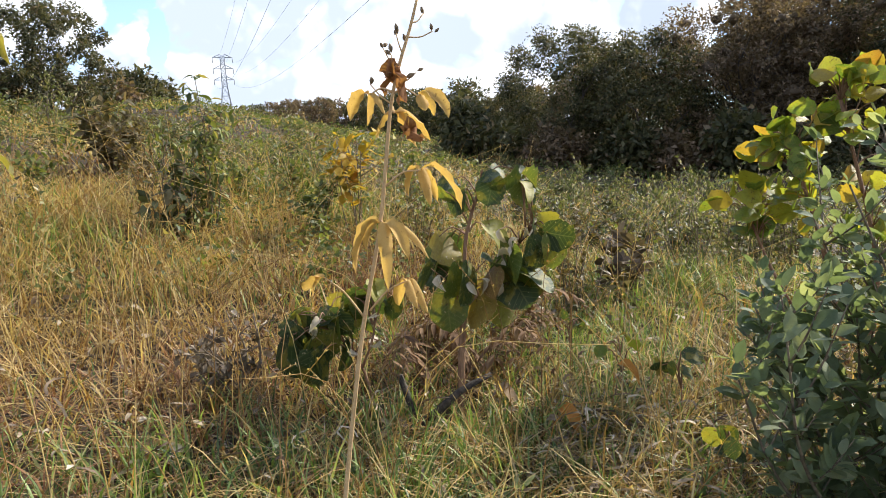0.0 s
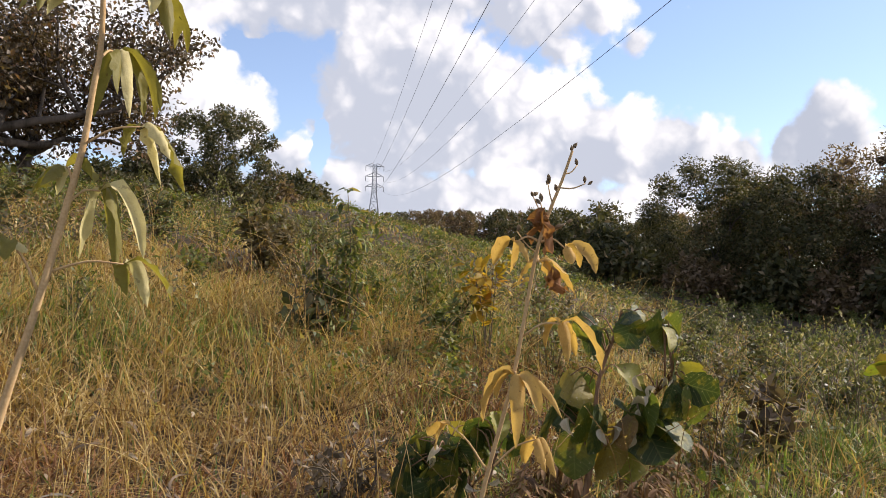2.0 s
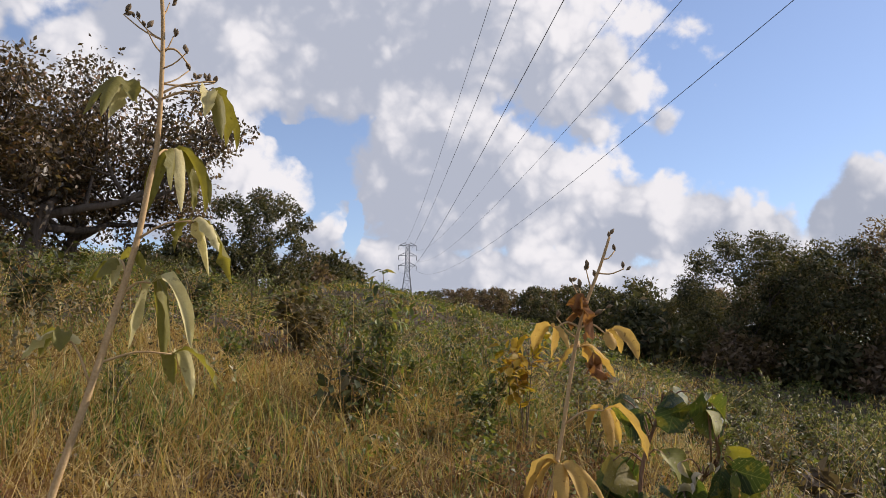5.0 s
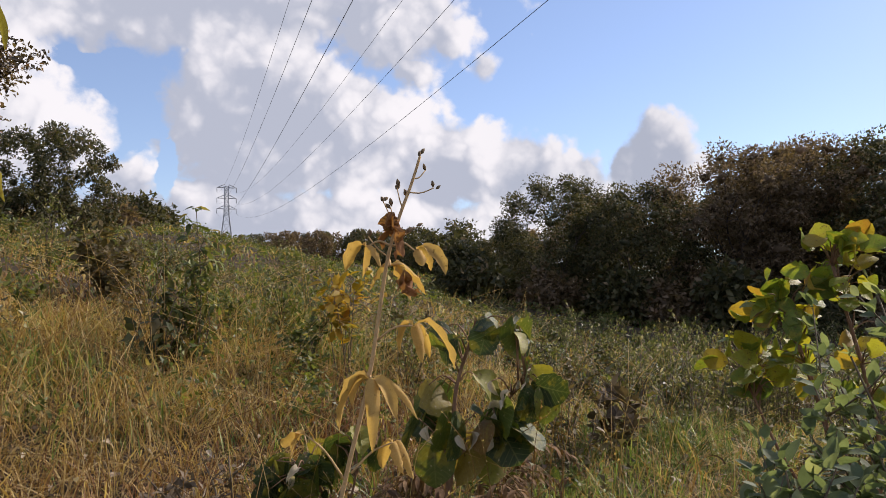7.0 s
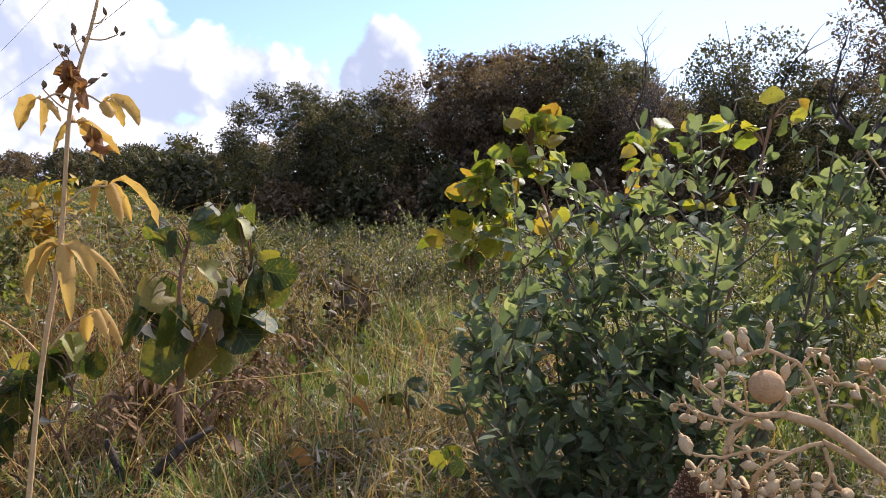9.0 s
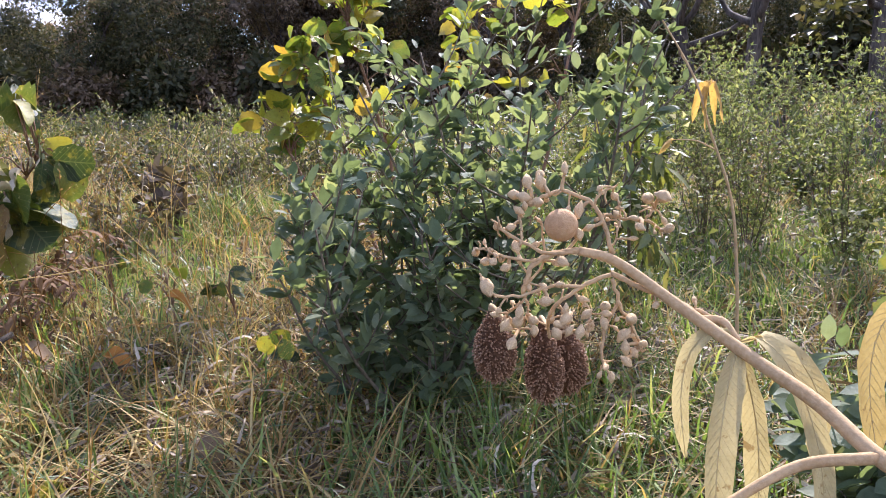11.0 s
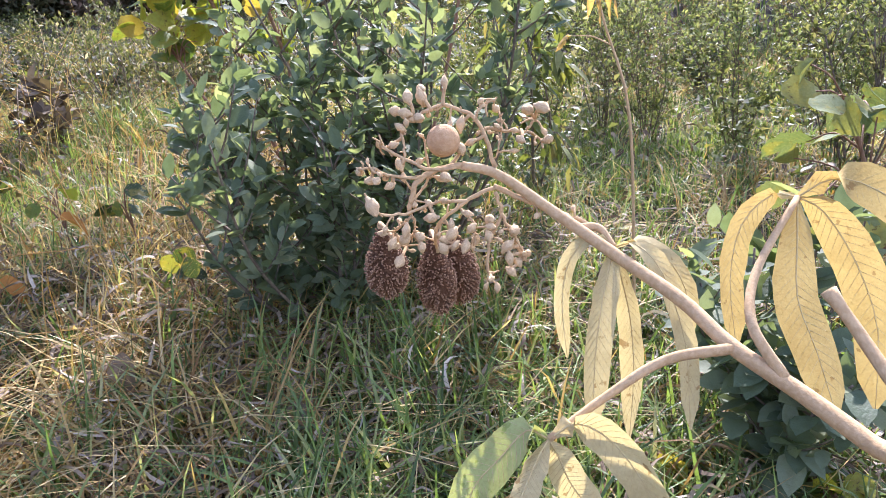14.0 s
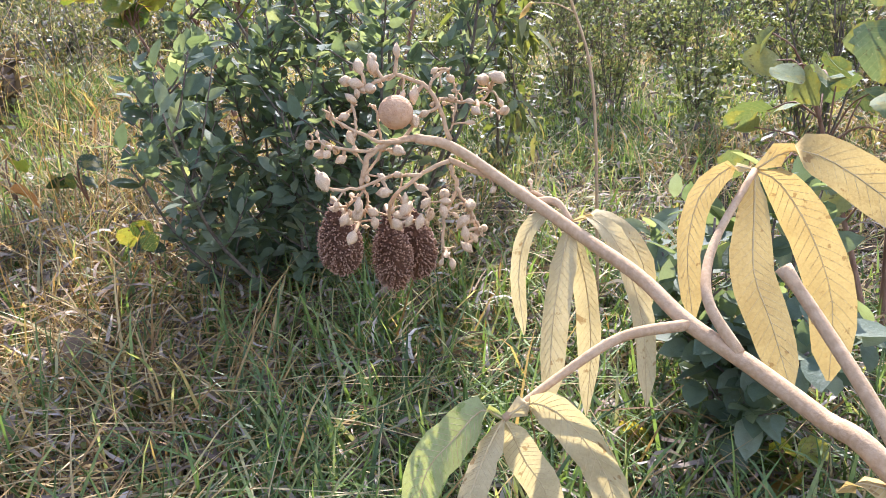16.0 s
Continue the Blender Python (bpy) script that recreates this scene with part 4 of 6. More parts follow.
stand(shrub("plume_bush", 105, 1.15, 0.35, 8, 150, 0.04, TINY, SCRUB_PALE, "pale bush with whitish seed plumes", "bush", upright=1.4, twigs=6), x_, y_, 0, 1.0, copy=False)
for n_, (az_, d_) in enumerate(((26.5, 11.5), (33.0, 9.5), (35.0, 10.5), (23.0, 13.0), (31.5, 7.2), (34.5, 6.3), (37.5, 6.8), (36.0, 8.4), (39.5, 7.6))):
    x_, y_ = bearing(az_, d_)
    weeds.plant(2, x_, y_, 70 * n_, 1.25 if n_ < 4 else 1.05)
x_, y_ = bearing(29.2, 5.4)
DEAD_LEAF = leaf_material("dead_brown_leaves", [(0, (0.07, 0.053, 0.038)), (0.5, (0.14, 0.108, 0.077)), (1, (0.24, 0.19, 0.135))], 0.15, 0.8, 0.2)
stand(shrub("withered_plant", 106, 0.52, 0.16, 4, 40, 0.13, OVAL, DEAD_LEAF, "withered plant with dark brown curled leaves", "plant", twigs=3, upright=0.9), x_, y_, 0, 1.0, copy=False)
x_, y_ = bearing(-3.0, 3.35)
stand(shrub("withered_bush", 107, 0.42, 0.28, 8, 55, 0.05, SMALL, DEAD_LEAF, "low grey-brown withered bush", "bush", twigs=4, droop=0.3), x_, y_, 0, 1.0, copy=False)

# the blue-green shrub
SPRIG = leaf_shape(0.52, 4, 0.22, 0.12, 0.5)
stand(shrub("blue_green_shrub", 111, 1.04, 0.62, 16, 150, 0.074, SPRIG, BLUE_LEAF, "dense shrub with blue-green oval leaves", twigs=8, bare=0.14, upright=0.9, radius=0.008, split=True, splay=0.62), *bearing(48.0, 2.5), 0, 1.0, copy=False)
stand(shrub("blue_green_shrub", 112, 1.48, 0.66, 14, 195, 0.071, SPRIG, BLUE_LEAF, "taller shrub with blue-green oval leaves", twigs=8, bare=0.1, upright=0.9, radius=0.009, split=True, splay=0.55), *bearing(55.0, 2.8), 0, 1.0, copy=False)
# feathery shrubs and tall weeds beside the wood
FERNY = leaf_material("ferny_leaves", [(0, (0.10, 0.135, 0.058)), (0.5, (0.19, 0.225, 0.10)), (1, (0.33, 0.345, 0.175))], 0.45, 0.65, 0.2)
feather = Kinds(
    shrub("feathery_shrub", 113, 1.25, 0.6, 7, 620, 0.035, TINY, FERNY, "feathery fine-leaved green shrub", twigs=14, upright=0.8, group="feathery shrubs", bare=0.1, radius=0.005),
    shrub("feathery_shrub", 114, 1.05, 0.55, 7, 560, 0.035, TINY, FERNY, "feathery fine-leaved green shrub", twigs=14, upright=0.8, group="feathery shrubs", bare=0.1, radius=0.005),
)
for n_, (az_, d_, s_) in enumerate(((73.5, 4.9, 0.9), (80.0, 4.6, 1.0), (86.5, 4.4, 1.0), (66.0, 5.2, 0.9), (71.0, 6.0, 1.0), (61.0, 6.0, 1.0), (72.0, 8.5, 1.25), (77.5, 7.6, 1.35), (83.0, 8.5, 1.35), (88.0, 7.0, 1.25), (67.5, 9.5, 1.2))):
    x_, y_ = bearing(az_, d_)
    feather.plant(n_, x_, y_, 50 * n_, s_)
stand(shrub("tall_weed", 115, 1.45, 0.14, 3, 70, 0.15, LANCE, SCRUB, "tall weed with drooping narrow leaves", "weed", twigs=3, droop=0.8, upright=0.4), *bearing(64.8, 3.6), 0, 1.0, copy=False)
stand(shrub("glossy_shrub", 116, 0.75, 0.42, 9, 75, 0.095, leaf_shape(0.55, 4, 0.2, 0.15, 0.45), BLUE_LEAF, "low shrub with broad dark bluish leaves", twigs=5, upright=0.6), *bearing(86.0, 1.75), 0, 1.0, copy=False)


# ---------------------------------------------------------------- broad-leaved bushes, leaf by leaf
CURLED = leaf_material("curled_pale_leaves", [(0, (0.30, 0.22, 0.14)), (0.5, (0.50, 0.43, 0.33)), (1, (0.66, 0.62, 0.54))], 0.25, 0.8, 0.2, 0.5)
BROAD = [leaf_shape(1.0, 11, 0.12, 0.18, 0.45, 0.03, 0.55, 0.05, 1), leaf_shape(0.92, 11, 0.3, 0.3, 0.45, 0.05, 0.55, 0.07, 2), leaf_shape(1.05, 11, 0.08, 0.12, 0.48, 0.045, 0.55, 0.06, 3), leaf_shape(0.85, 11, 0.5, 0.3, 0.45, 0.05, 0.5, 0.08, 4)]


def broad_bush(name, seed, x, y, label, trunks, clusters, mat, leaf, hang, category="bush"):
    """A bush of big single leaves. trunks: paths from the foot; clusters: centre, half sizes, number of leaves and, where it differs, their size;
    a fifth entry makes them curled and withered."""
    rng = np.random.default_rng(seed)
    root = thing(name, x, y, float(ground_z(x, y)), label, category)
    meshes = [Geo().add(*s).mesh("leaf", mat) for s in BROAD]
    curls = [Geo().add(*leaf_shape(0.5, 9, 1.6 + 0.2 * i, 0.5, 0.45, 0.12, 0.2, 0.1, i)).mesh("leaf", CURLED) for i in range(4)] if any(len(c) > 4 for c in clusters) else []
    for path, r in trunks:
        part("stem", Geo().add(*tube(smooth_path(path, 12), np.linspace(r, r * 0.6, 12), 8)), RED_STEM, root)
    ends = np.concatenate([smooth_path(path, 12)[6:] for path, _ in trunks])
    for centre, half, count, *own in clusters:
        for _ in range(count):
            p = np.array(centre) + rand_dirs(rng, 1)[0] * np.array(half) * rng.uniform(0.25, 1.0) ** 0.5
            foot = ends[np.argmin(np.linalg.norm(ends - p + [0, 0, 0.08], axis=1) + rng.uniform(0, 0.12, len(ends)))]
            out = unit(p - foot + [0, 0, 0.05])
            stalk = smooth_path([foot, (foot + p) / 2 + [0, 0, 0.04], p], 7)
            part("petiole", Geo().add(*tube(stalk, np.linspace(0.004, 0.0022, 7), 5)), RED_STEM, root)
            way = Vector(unit(out * [1, 1, 0.3] * (1 - hang) + np.array([0, 0, -1]) * hang + rng.normal(0, 0.38, 3)))
            nrm = Vector(unit(out * [1, 1, 0] * 0.8 + [0, 0, 0.4] + rng.normal(0, 0.5, 3)))
            xa = way.cross(nrm).normalized()
            za = xa.cross(way)
            s = (own[0] if own else leaf) * rng.uniform(0.7, 1.15)
            ob = new("leaf", (curls if len(own) > 1 else meshes)[int(rng.integers(0, 4))])
            ob.parent = root
            ob.matrix_basis = Matrix.Translation(p) @ Matrix((xa, way, za)).transposed().to_4x4() @ Matrix.Diagonal((s, s, s, 1))
    return root


def facing(az, u, v, z):
    """A place beside a plant: u to the right and v away as seen from the path, z up."""
    a = radians(az)
    return (u * math.cos(a) + v * math.sin(a), -u * math.sin(a) + v * math.cos(a), z)


HB = 16.7
broad_bush("broad_leaved_bush", 121, *bearing(HB, 3.15), "small bush with big heart-shaped green leaves", [
    ([facing(HB, -0.05, 0, -0.05), facing(HB, -0.03, 0, 0.3), facing(HB, 0.0, 0, 0.57)], 0.021),
    ([facing(HB, 0.0, 0, 0.55), facing(HB, 0.02, 0.02, 0.85), facing(HB, 0.10, 0.03, 1.10)], 0.011),
    ([facing(HB, 0.0, 0, 0.55), facing(HB, 0.16, 0.05, 0.7), facing(HB, 0.32, 0.02, 0.90)], 0.009),
    ([facing(HB, -0.42, 0.03, -0.05), facing(HB, -0.48, 0, 0.3), facing(HB, -0.62, -0.02, 0.52)], 0.008),
    ([facing(HB, -0.48, 0, 0.3), facing(HB, -0.42, 0, 0.45), facing(HB, -0.40, -0.02, 0.62)], 0.006),
], [(facing(HB, 0.10, 0, 1.10), (0.26, 0.2, 0.09), 16, 0.115), (facing(HB, 0.34, 0, 0.88), (0.10, 0.12, 0.12), 9, 0.13), (facing(HB, 0.05, 0, 0.76), (0.27, 0.2, 0.15), 24, 0.185), (facing(HB, -0.68, 0, 0.48), (0.2, 0.16, 0.13), 17, 0.175), (facing(HB, -0.42, 0, 0.62), (0.2, 0.14, 0.10), 12, 0.14), (facing(HB, 0.10, -0.18, 0.78), (0.26, 0.05, 0.16), 9, 0.065, 1), (facing(HB, -0.55, -0.15, 0.52), (0.22, 0.05, 0.14), 5, 0.055, 1)], HEART_LEAF, 0.165, 0.75)
broad_bush("yellowing_bush", 122, *bearing(45.5, 4.3), "tall bush with yellow-green translucent broad leaves", [
    ([(0, 0, -0.05), (-0.1, 0.1, 0.7), (-0.22, 0.2, 1.25)], 0.016),
    ([(0.05, 0, -0.05), (0.1, -0.05, 0.6), (-0.05, 0.05, 1.5)], 0.014),
    ([(0, 0.05, -0.05), (0.3, -0.2, 0.7), (0.42, -0.3, 1.4)], 0.013),
    ([(0, 0.05, -0.05), (-0.28, 0.2, 0.5), (-0.38, 0.32, 0.86)], 0.011),
], [((-0.24, 0.2, 1.28), (0.19, 0.19, 0.15), 40), ((-0.05, 0.03, 1.50), (0.17, 0.17, 0.2), 48), ((0.36, -0.26, 1.30), (0.2, 0.2, 0.2), 7), ((-0.38, 0.32, 0.98), (0.18, 0.18, 0.18), 28), ((-0.25, 0.22, 1.05), (0.22, 0.22, 0.2), 16), ((0.0, 0, 1.0), (0.35, 0.35, 0.25), 24)], YELLOW_LEAF, 0.122, 0.1)
broad_bush("yellowing_bush", 123, *bearing(55.0, 4.1), "bush with yellow-green broad leaves behind the shrub", [
    ([(0, 0, -0.05), (-0.05, 0.1, 0.9), (0.0, 0.1, 1.65)], 0.014),
    ([(0.05, 0, -0.05), (0.25, -0.2, 0.8), (0.4, -0.35, 1.6)], 0.012),
], [((0.0, 0.1, 1.56), (0.22, 0.2, 0.10), 9), ((0.4, -0.35, 1.62), (0.22, 0.22, 0.12), 10), ((0.1, 0, 1.3), (0.3, 0.3, 0.3), 12)], YELLOW_LEAF, 0.105, 0.2)
broad_bush("broad_leaved_bush", 124, *bearing(95.0, 2.4), "bush with broad pale green leaves in the sun", [
    ([(0, 0, -0.05), (0.0, 0.05, 0.5), (0.02, 0.1, 1.0)], 0.013),
    ([(0, 0, -0.05), (0.1, 0.15, 0.4), (0.1, 0.3, 0.85)], 0.010),
], [((0.0, 0.12, 1.0), (0.3, 0.32, 0.18), 22), ((0.05, 0.2, 0.7), (0.3, 0.36, 0.2), 20)], PALE_BROAD, 0.125, 0.35)
for n_, (az_, d_, h_) in enumerate(((29.0, 3.4, 0.36), (33.5, 3.2, 0.34), (20.5, 2.15, 0.2), (37.0, 2.6, 0.3), (25.0, 3.7, 0.35))):
    broad_bush("seedling", 130 + n_, *bearing(az_, d_), "young seedling with a few broad leaves", [([(0, 0, -0.03), (0.01, 0, h_ * 0.5), (0, 0.01, h_)], 0.004)], [((0, 0, h_), (0.10, 0.10, 0.07), 5)], YELLOW_LEAF if n_ == 0 else HEART_LEAF, 0.08, 0.4, "seedling")

for n_, (az_, d_, h_) in enumerate(((75.5, 1.62, 0.14), (90.0, 1.6, 0.16))):
    broad_bush("seedling", 140 + n_, *bearing(az_, d_), "young yellowing seedling with a few broad leaves", [([(0, 0, -0.03), (0.01, 0, h_ * 0.5), (0, 0.01, h_)], 0.004)], [((0, 0, h_), (0.07, 0.07, 0.05), 6)], YELLOW_LEAF, 0.085, 0.4, "seedling")
herbs = Kinds(
    shrub("ground_herb", 151, 0.17, 0.12, 6, 9, 0.055, OVAL, SCRUB, "low grey-green herb among the fallen straw", "herb", "low herbs in the straw", twigs=2, radius=0.003, upright=0.6),
    shrub("ground_herb", 152, 0.13, 0.14, 5, 8, 0.065, OVAL, BLUE_LEAF, "flat leafy green herb among the fallen straw", "herb", "low herbs in the straw", twigs=1, radius=0.003, upright=0.5),
)
for n_, (az_, d_) in enumerate(((33.0, 1.5), (38.0, 1.3), (44.0, 1.65), (50.5, 1.2), (61.0, 1.5), (41.0, 2.0), (36.0, 1.8), (56.0, 1.0), (30.0, 2.2), (68.0, 1.7), (26.0, 2.6), (20.0, 2.4), (8.0, 2.5), (1.0, 2.7))):
    x_, y_ = bearing(az_, d_)
    herbs.plant(n_, x_, y_, 67 * n_, 0.85 + 0.09 * (n_ % 4))


# ---------------------------------------------------------------- felted plants with hand-shaped leaves
LEAFLET = leaf_material("dry_felted_leaves", [(0, (0.38, 0.21, 0.06)), (0.4, (0.50, 0.31, 0.09)), (0.8, (0.57, 0.41, 0.17)), (1, (0.36, 0.18, 0.055))], 0.4, 0.75, 0.2, 0.6, glow=1.05, warm=0.6)
GREEN_LEAFLET = leaf_material("green_felted_leaves", [(0, (0.095, 0.10, 0.025)), (0.45, (0.17, 0.165, 0.04)), (0.8, (0.30, 0.25, 0.07)), (1, (0.42, 0.26, 0.07))], 0.45, 0.6, 0.35, 0.5, glow=1.25)
PALE_LEAFLET = leaf_material("pale_felted_leaves", [(0, (0.54, 0.465, 0.275)), (0.5, (0.55, 0.46, 0.245)), (1, (0.55, 0.435, 0.20))], 0.38, 0.85, 0.15, 0.75, (0.25, 0.15, 0.05), 1.0, warm=0.8)
YELLOW_FELT = leaf_material("yellow_felted_leaves", [(0, (0.52, 0.40, 0.165)), (1, (0.54, 0.39, 0.14))], 0.30, 0.85, 0.15, 0.75, (0.25, 0.15, 0.05), 0.95, warm=0.8)
LIME_FELT = leaf_material("lime_felted_leaves", [(0, (0.34, 0.38, 0.15)), (1, (0.40, 0.42, 0.18))], 0.38, 0.85, 0.15, 0.6, (0.18, 0.24, 0.05), 1.0)
RIB = solid_material("leaf_rib", (0.45, 0.34, 0.145), (0.52, 0.41, 0.195), 200.0, 0.85, 0.2)
BUD = solid_material("felted_bud", (0.50, 0.345, 0.18), (0.68, 0.50, 0.29), 160.0, 0.95, 0.4)
DARK_BUD = solid_material("dry_bud", (0.14, 0.10, 0.06), (0.26, 0.19, 0.12), 120.0, 0.95, 0.4)


def leaflet(path, width, fold=0.25, side=None, ribs=0, seed=0, blunt=False, twist=0.0, wave=0.10):
    """A narrow drooping blade along a path: its sheet, and its ribs as a second mesh part."""
    path = smooth_path(path, 13)
    k = len(path)
    s = np.linspace(0, 1, k)
    w = width / 2 * np.interp(s, [0, 0.1, 0.3, 0.5, 0.75, 0.92, 1], [0.08, 0.2, 0.72, 1.0, 0.85, 0.4, 0.03])
    if blunt:
        w = width / 2 * np.interp(s, [0, 0.08, 0.2, 0.4, 0.65, 0.87, 0.96, 1], [0.09, 0.26, 0.66, 0.94, 1.0, 0.90, 0.60, 0.10])
    tan = unit(np.gradient(path, axis=0))
    side = np.array([1.0, 0, 0]) if side is None else np.asarray(side, float)
    x = unit(side - tan * (tan @ side)[:, None])
    z = np.cross(x, tan)
    turn = (twist * s)[:, None]
    x, z = x * np.cos(turn) + z * np.sin(turn), z * np.cos(turn) - x * np.sin(turn)
    rng = np.random.default_rng(seed)
    ripple = rng.normal(0, wave, (k, 1)) * w[:, None] * z
    a, b = path - x * w[:, None] * 0.5 + z * (w * fold * 0.35)[:, None], path + x * w[:, None] * 0.5 + z * (w * fold * 0.35)[:, None]
    left, right = path - x * w[:, None] + z * (w * fold)[:, None] + ripple, path + x * w[:, None] + z * (w * fold)[:, None] - ripple
    rows = [left, a, path, b, right]
    v = np.concatenate(rows)
    f = []
    for c in range(4):
        for i in range(k - 1):
            p, q, r, t = c * k + i, c * k + i + 1, (c + 1) * k + i + 1, (c + 1) * k + i
            f += [[p, q, r], [p, r, t]]
    sheet = Geo().add(v, f)
    rib = Geo()
    if ribs:
        rib.add(*tube(path, np.linspace(0.0008, 0.0003, k), 6))
        for i in np.linspace(0.8, k - 2.6, ribs):
            j = int(i)
            e, g = min(k - 1, j + 1), min(k - 1, j + 2)
            t = i - j
            for row, edge in ((a, left), (b, right)):
                o = path[j] * (1 - t) + path[e] * t
                h = row[j] * (0.5 - t * 0.5) + row[e] * 0.5 + row[g] * t * 0.5
                q = (edge[e] * (1 - t) + edge[g] * t) * 0.94 + (path[e] * (1 - t) + path[g] * t) * 0.06
                rib.add(*tube(smooth_path([o, h, q], 5), [0.00024, 0.00022, 0.0002, 0.00016, 0.0001], 4))
    return sheet, rib


def bud_mesh(mat, seed, length=1.0, fat=0.36):
    rng = np.random.default_rng(seed)
    s = np.linspace(0, 1, 9)
    r = fat * np.interp(s, [0, 0.06, 0.12, 0.3, 0.5, 0.7, 0.87, 0.97, 1], [0.30, 0.44, 0.40, 0.88, 1.0, 0.82, 0.42, 0.10, 0.02])
    r = r * (1 + 0.06 * np.sin(np.arange(9) * 2.4 + seed))
    path = np.stack([0.04 * np.sin(s * 4), 0.03 * np.cos(s * 3), s * length], -1)
    v, f = tube(path, r, 10)
    v = v * (1 + rng.normal(0, 0.03, v.shape))
    return Geo().add(v, f).mesh("bud", mat)


def place_along(ob, parent, p, way, s, fat=1.0):
    ob.parent = parent
    q = Vector(way).to_track_quat("Z", "Y").to_matrix().to_4x4()
    ob.matrix_basis = Matrix.Translation(p) @ q @ Matrix.Diagonal((s * fat, s * fat, s, 1))
    return ob


def hand_plant(name, az, d, label, stem, radius, leaves, buds, mat, seed, lift=0.6, width=0.027, bud_size=0.012, twigs=(), withered=()):
    """A lone felted stem with hand-shaped leaves. Lengths in cm as seen from the path: across, and height over the foot."""
    rng = np.random.default_rng(seed)
    x, y = bearing(az, d)
    z0 = float(ground_z(x, y))
    root = thing(name, x, y, z0, label, "plant")
    at = lambda u, z, v=0.0: np.array(facing(az, u / 100, v / 100, z / 100 - z0))
    pts = [at(*p) for p in stem]
    path = smooth_path(pts, 40)
    part("stem", Geo().add(*tube(path, np.linspace(radius, radius * 0.45, 40), 8)), FELT_STEM, root)
    right = np.array(facing(az, 1, 0, 0))
    for n, (foot, node, tips) in enumerate(leaves):
        depth = rng.uniform(-6, 6)
        p = at(*foot)
        q = at(node[0], node[1], depth)
        stalk = part("leaf", Geo().add(*tube(smooth_path([p, (p + q) / 2 + [0, 0, 0.012], q], 7), np.linspace(0.0028, 0.0016, 7), 5)), FELT_STEM, root, "hand-shaped leaf on a felted stalk")
        for m, tip in enumerate(tips):
            e = at(tip[0], tip[1], depth + rng.uniform(-7, 7))
            ln = np.linalg.norm(e - q)
            out = (e - q) * [1, 1, 0]
            dz = (e - q)[2]
            line = [q, q + out * 0.34 + [0, 0, dz * 0.06 + lift * ln * 0.16], q + out * 0.78 + [0, 0, dz * 0.42], e]
            face = unit(unit(out + [0, 0, 1e-3]) * 0.9 + [0, 0, 0.8] + rng.normal(0, 0.5, 3))
            shape = (width * rng.uniform(0.75, 1.15), rng.uniform(0.4, 1.1) * rng.choice([-1, 1]), np.cross(e - q, face), 0, seed * 50 + n * 7 + m, False, rng.normal(0, 0.6), 0.28)
            # some whole leaflets take the pale colour of white felt in full sun
            part("leaflet", leaflet(line, *shape)[0], SUNLIT_FELT if rng.uniform() < (0.12 if mat is LEAFLET else 0.38) else mat, stalk)
    meshes = [bud_mesh(DARK_BUD, seed + i) for i in range(2)]
    for u, z in buds:
        p = at(u, z, rng.uniform(-2, 2))
        near = path[np.argmin(np.linalg.norm(path - p + [0, 0, 0.03], axis=1))]
        part("twig", Geo().add(*tube(smooth_path([near, (near + p) / 2 + [0, 0, -0.006], p], 6), np.linspace(0.0018, 0.0012, 6), 5)), FELT_STEM, root)
        for _ in range(2):
            place_along(new("bud", meshes[int(rng.integers(0, 2))]), root, p + rng.normal(0, 0.003, 3), unit(rng.normal(0, 0.45, 3) + [0, 0, 0.9]), bud_size * rng.uniform(1.0, 1.7), 0.72)
    for u, z in withered:
        p = at(u, z, rng.uniform(-1, 1))
        for m in range(4):
            e = p + rng.normal(0, 0.012, 3) + [0, 0, -rng.uniform(0.02, 0.05)]
            sheet, _ = leaflet([p, (p + e) / 2 + rng.normal(0, 0.012, 3), e + rng.normal(0, 0.006, 3), e], 0.02, 1.2, unit(rng.normal(0, 1, 3)), 0, seed * 90 + m)
            part("withered_leaflet", sheet, RUST, root, "rust-brown crumpled leaf")
    for points in twigs:
        part("twig", Geo().add(*tube(smooth_path([at(*p) for p in points], 8), np.linspace(0.0028, 0.0015, 8), 5)), FELT_STEM, root)
    return root


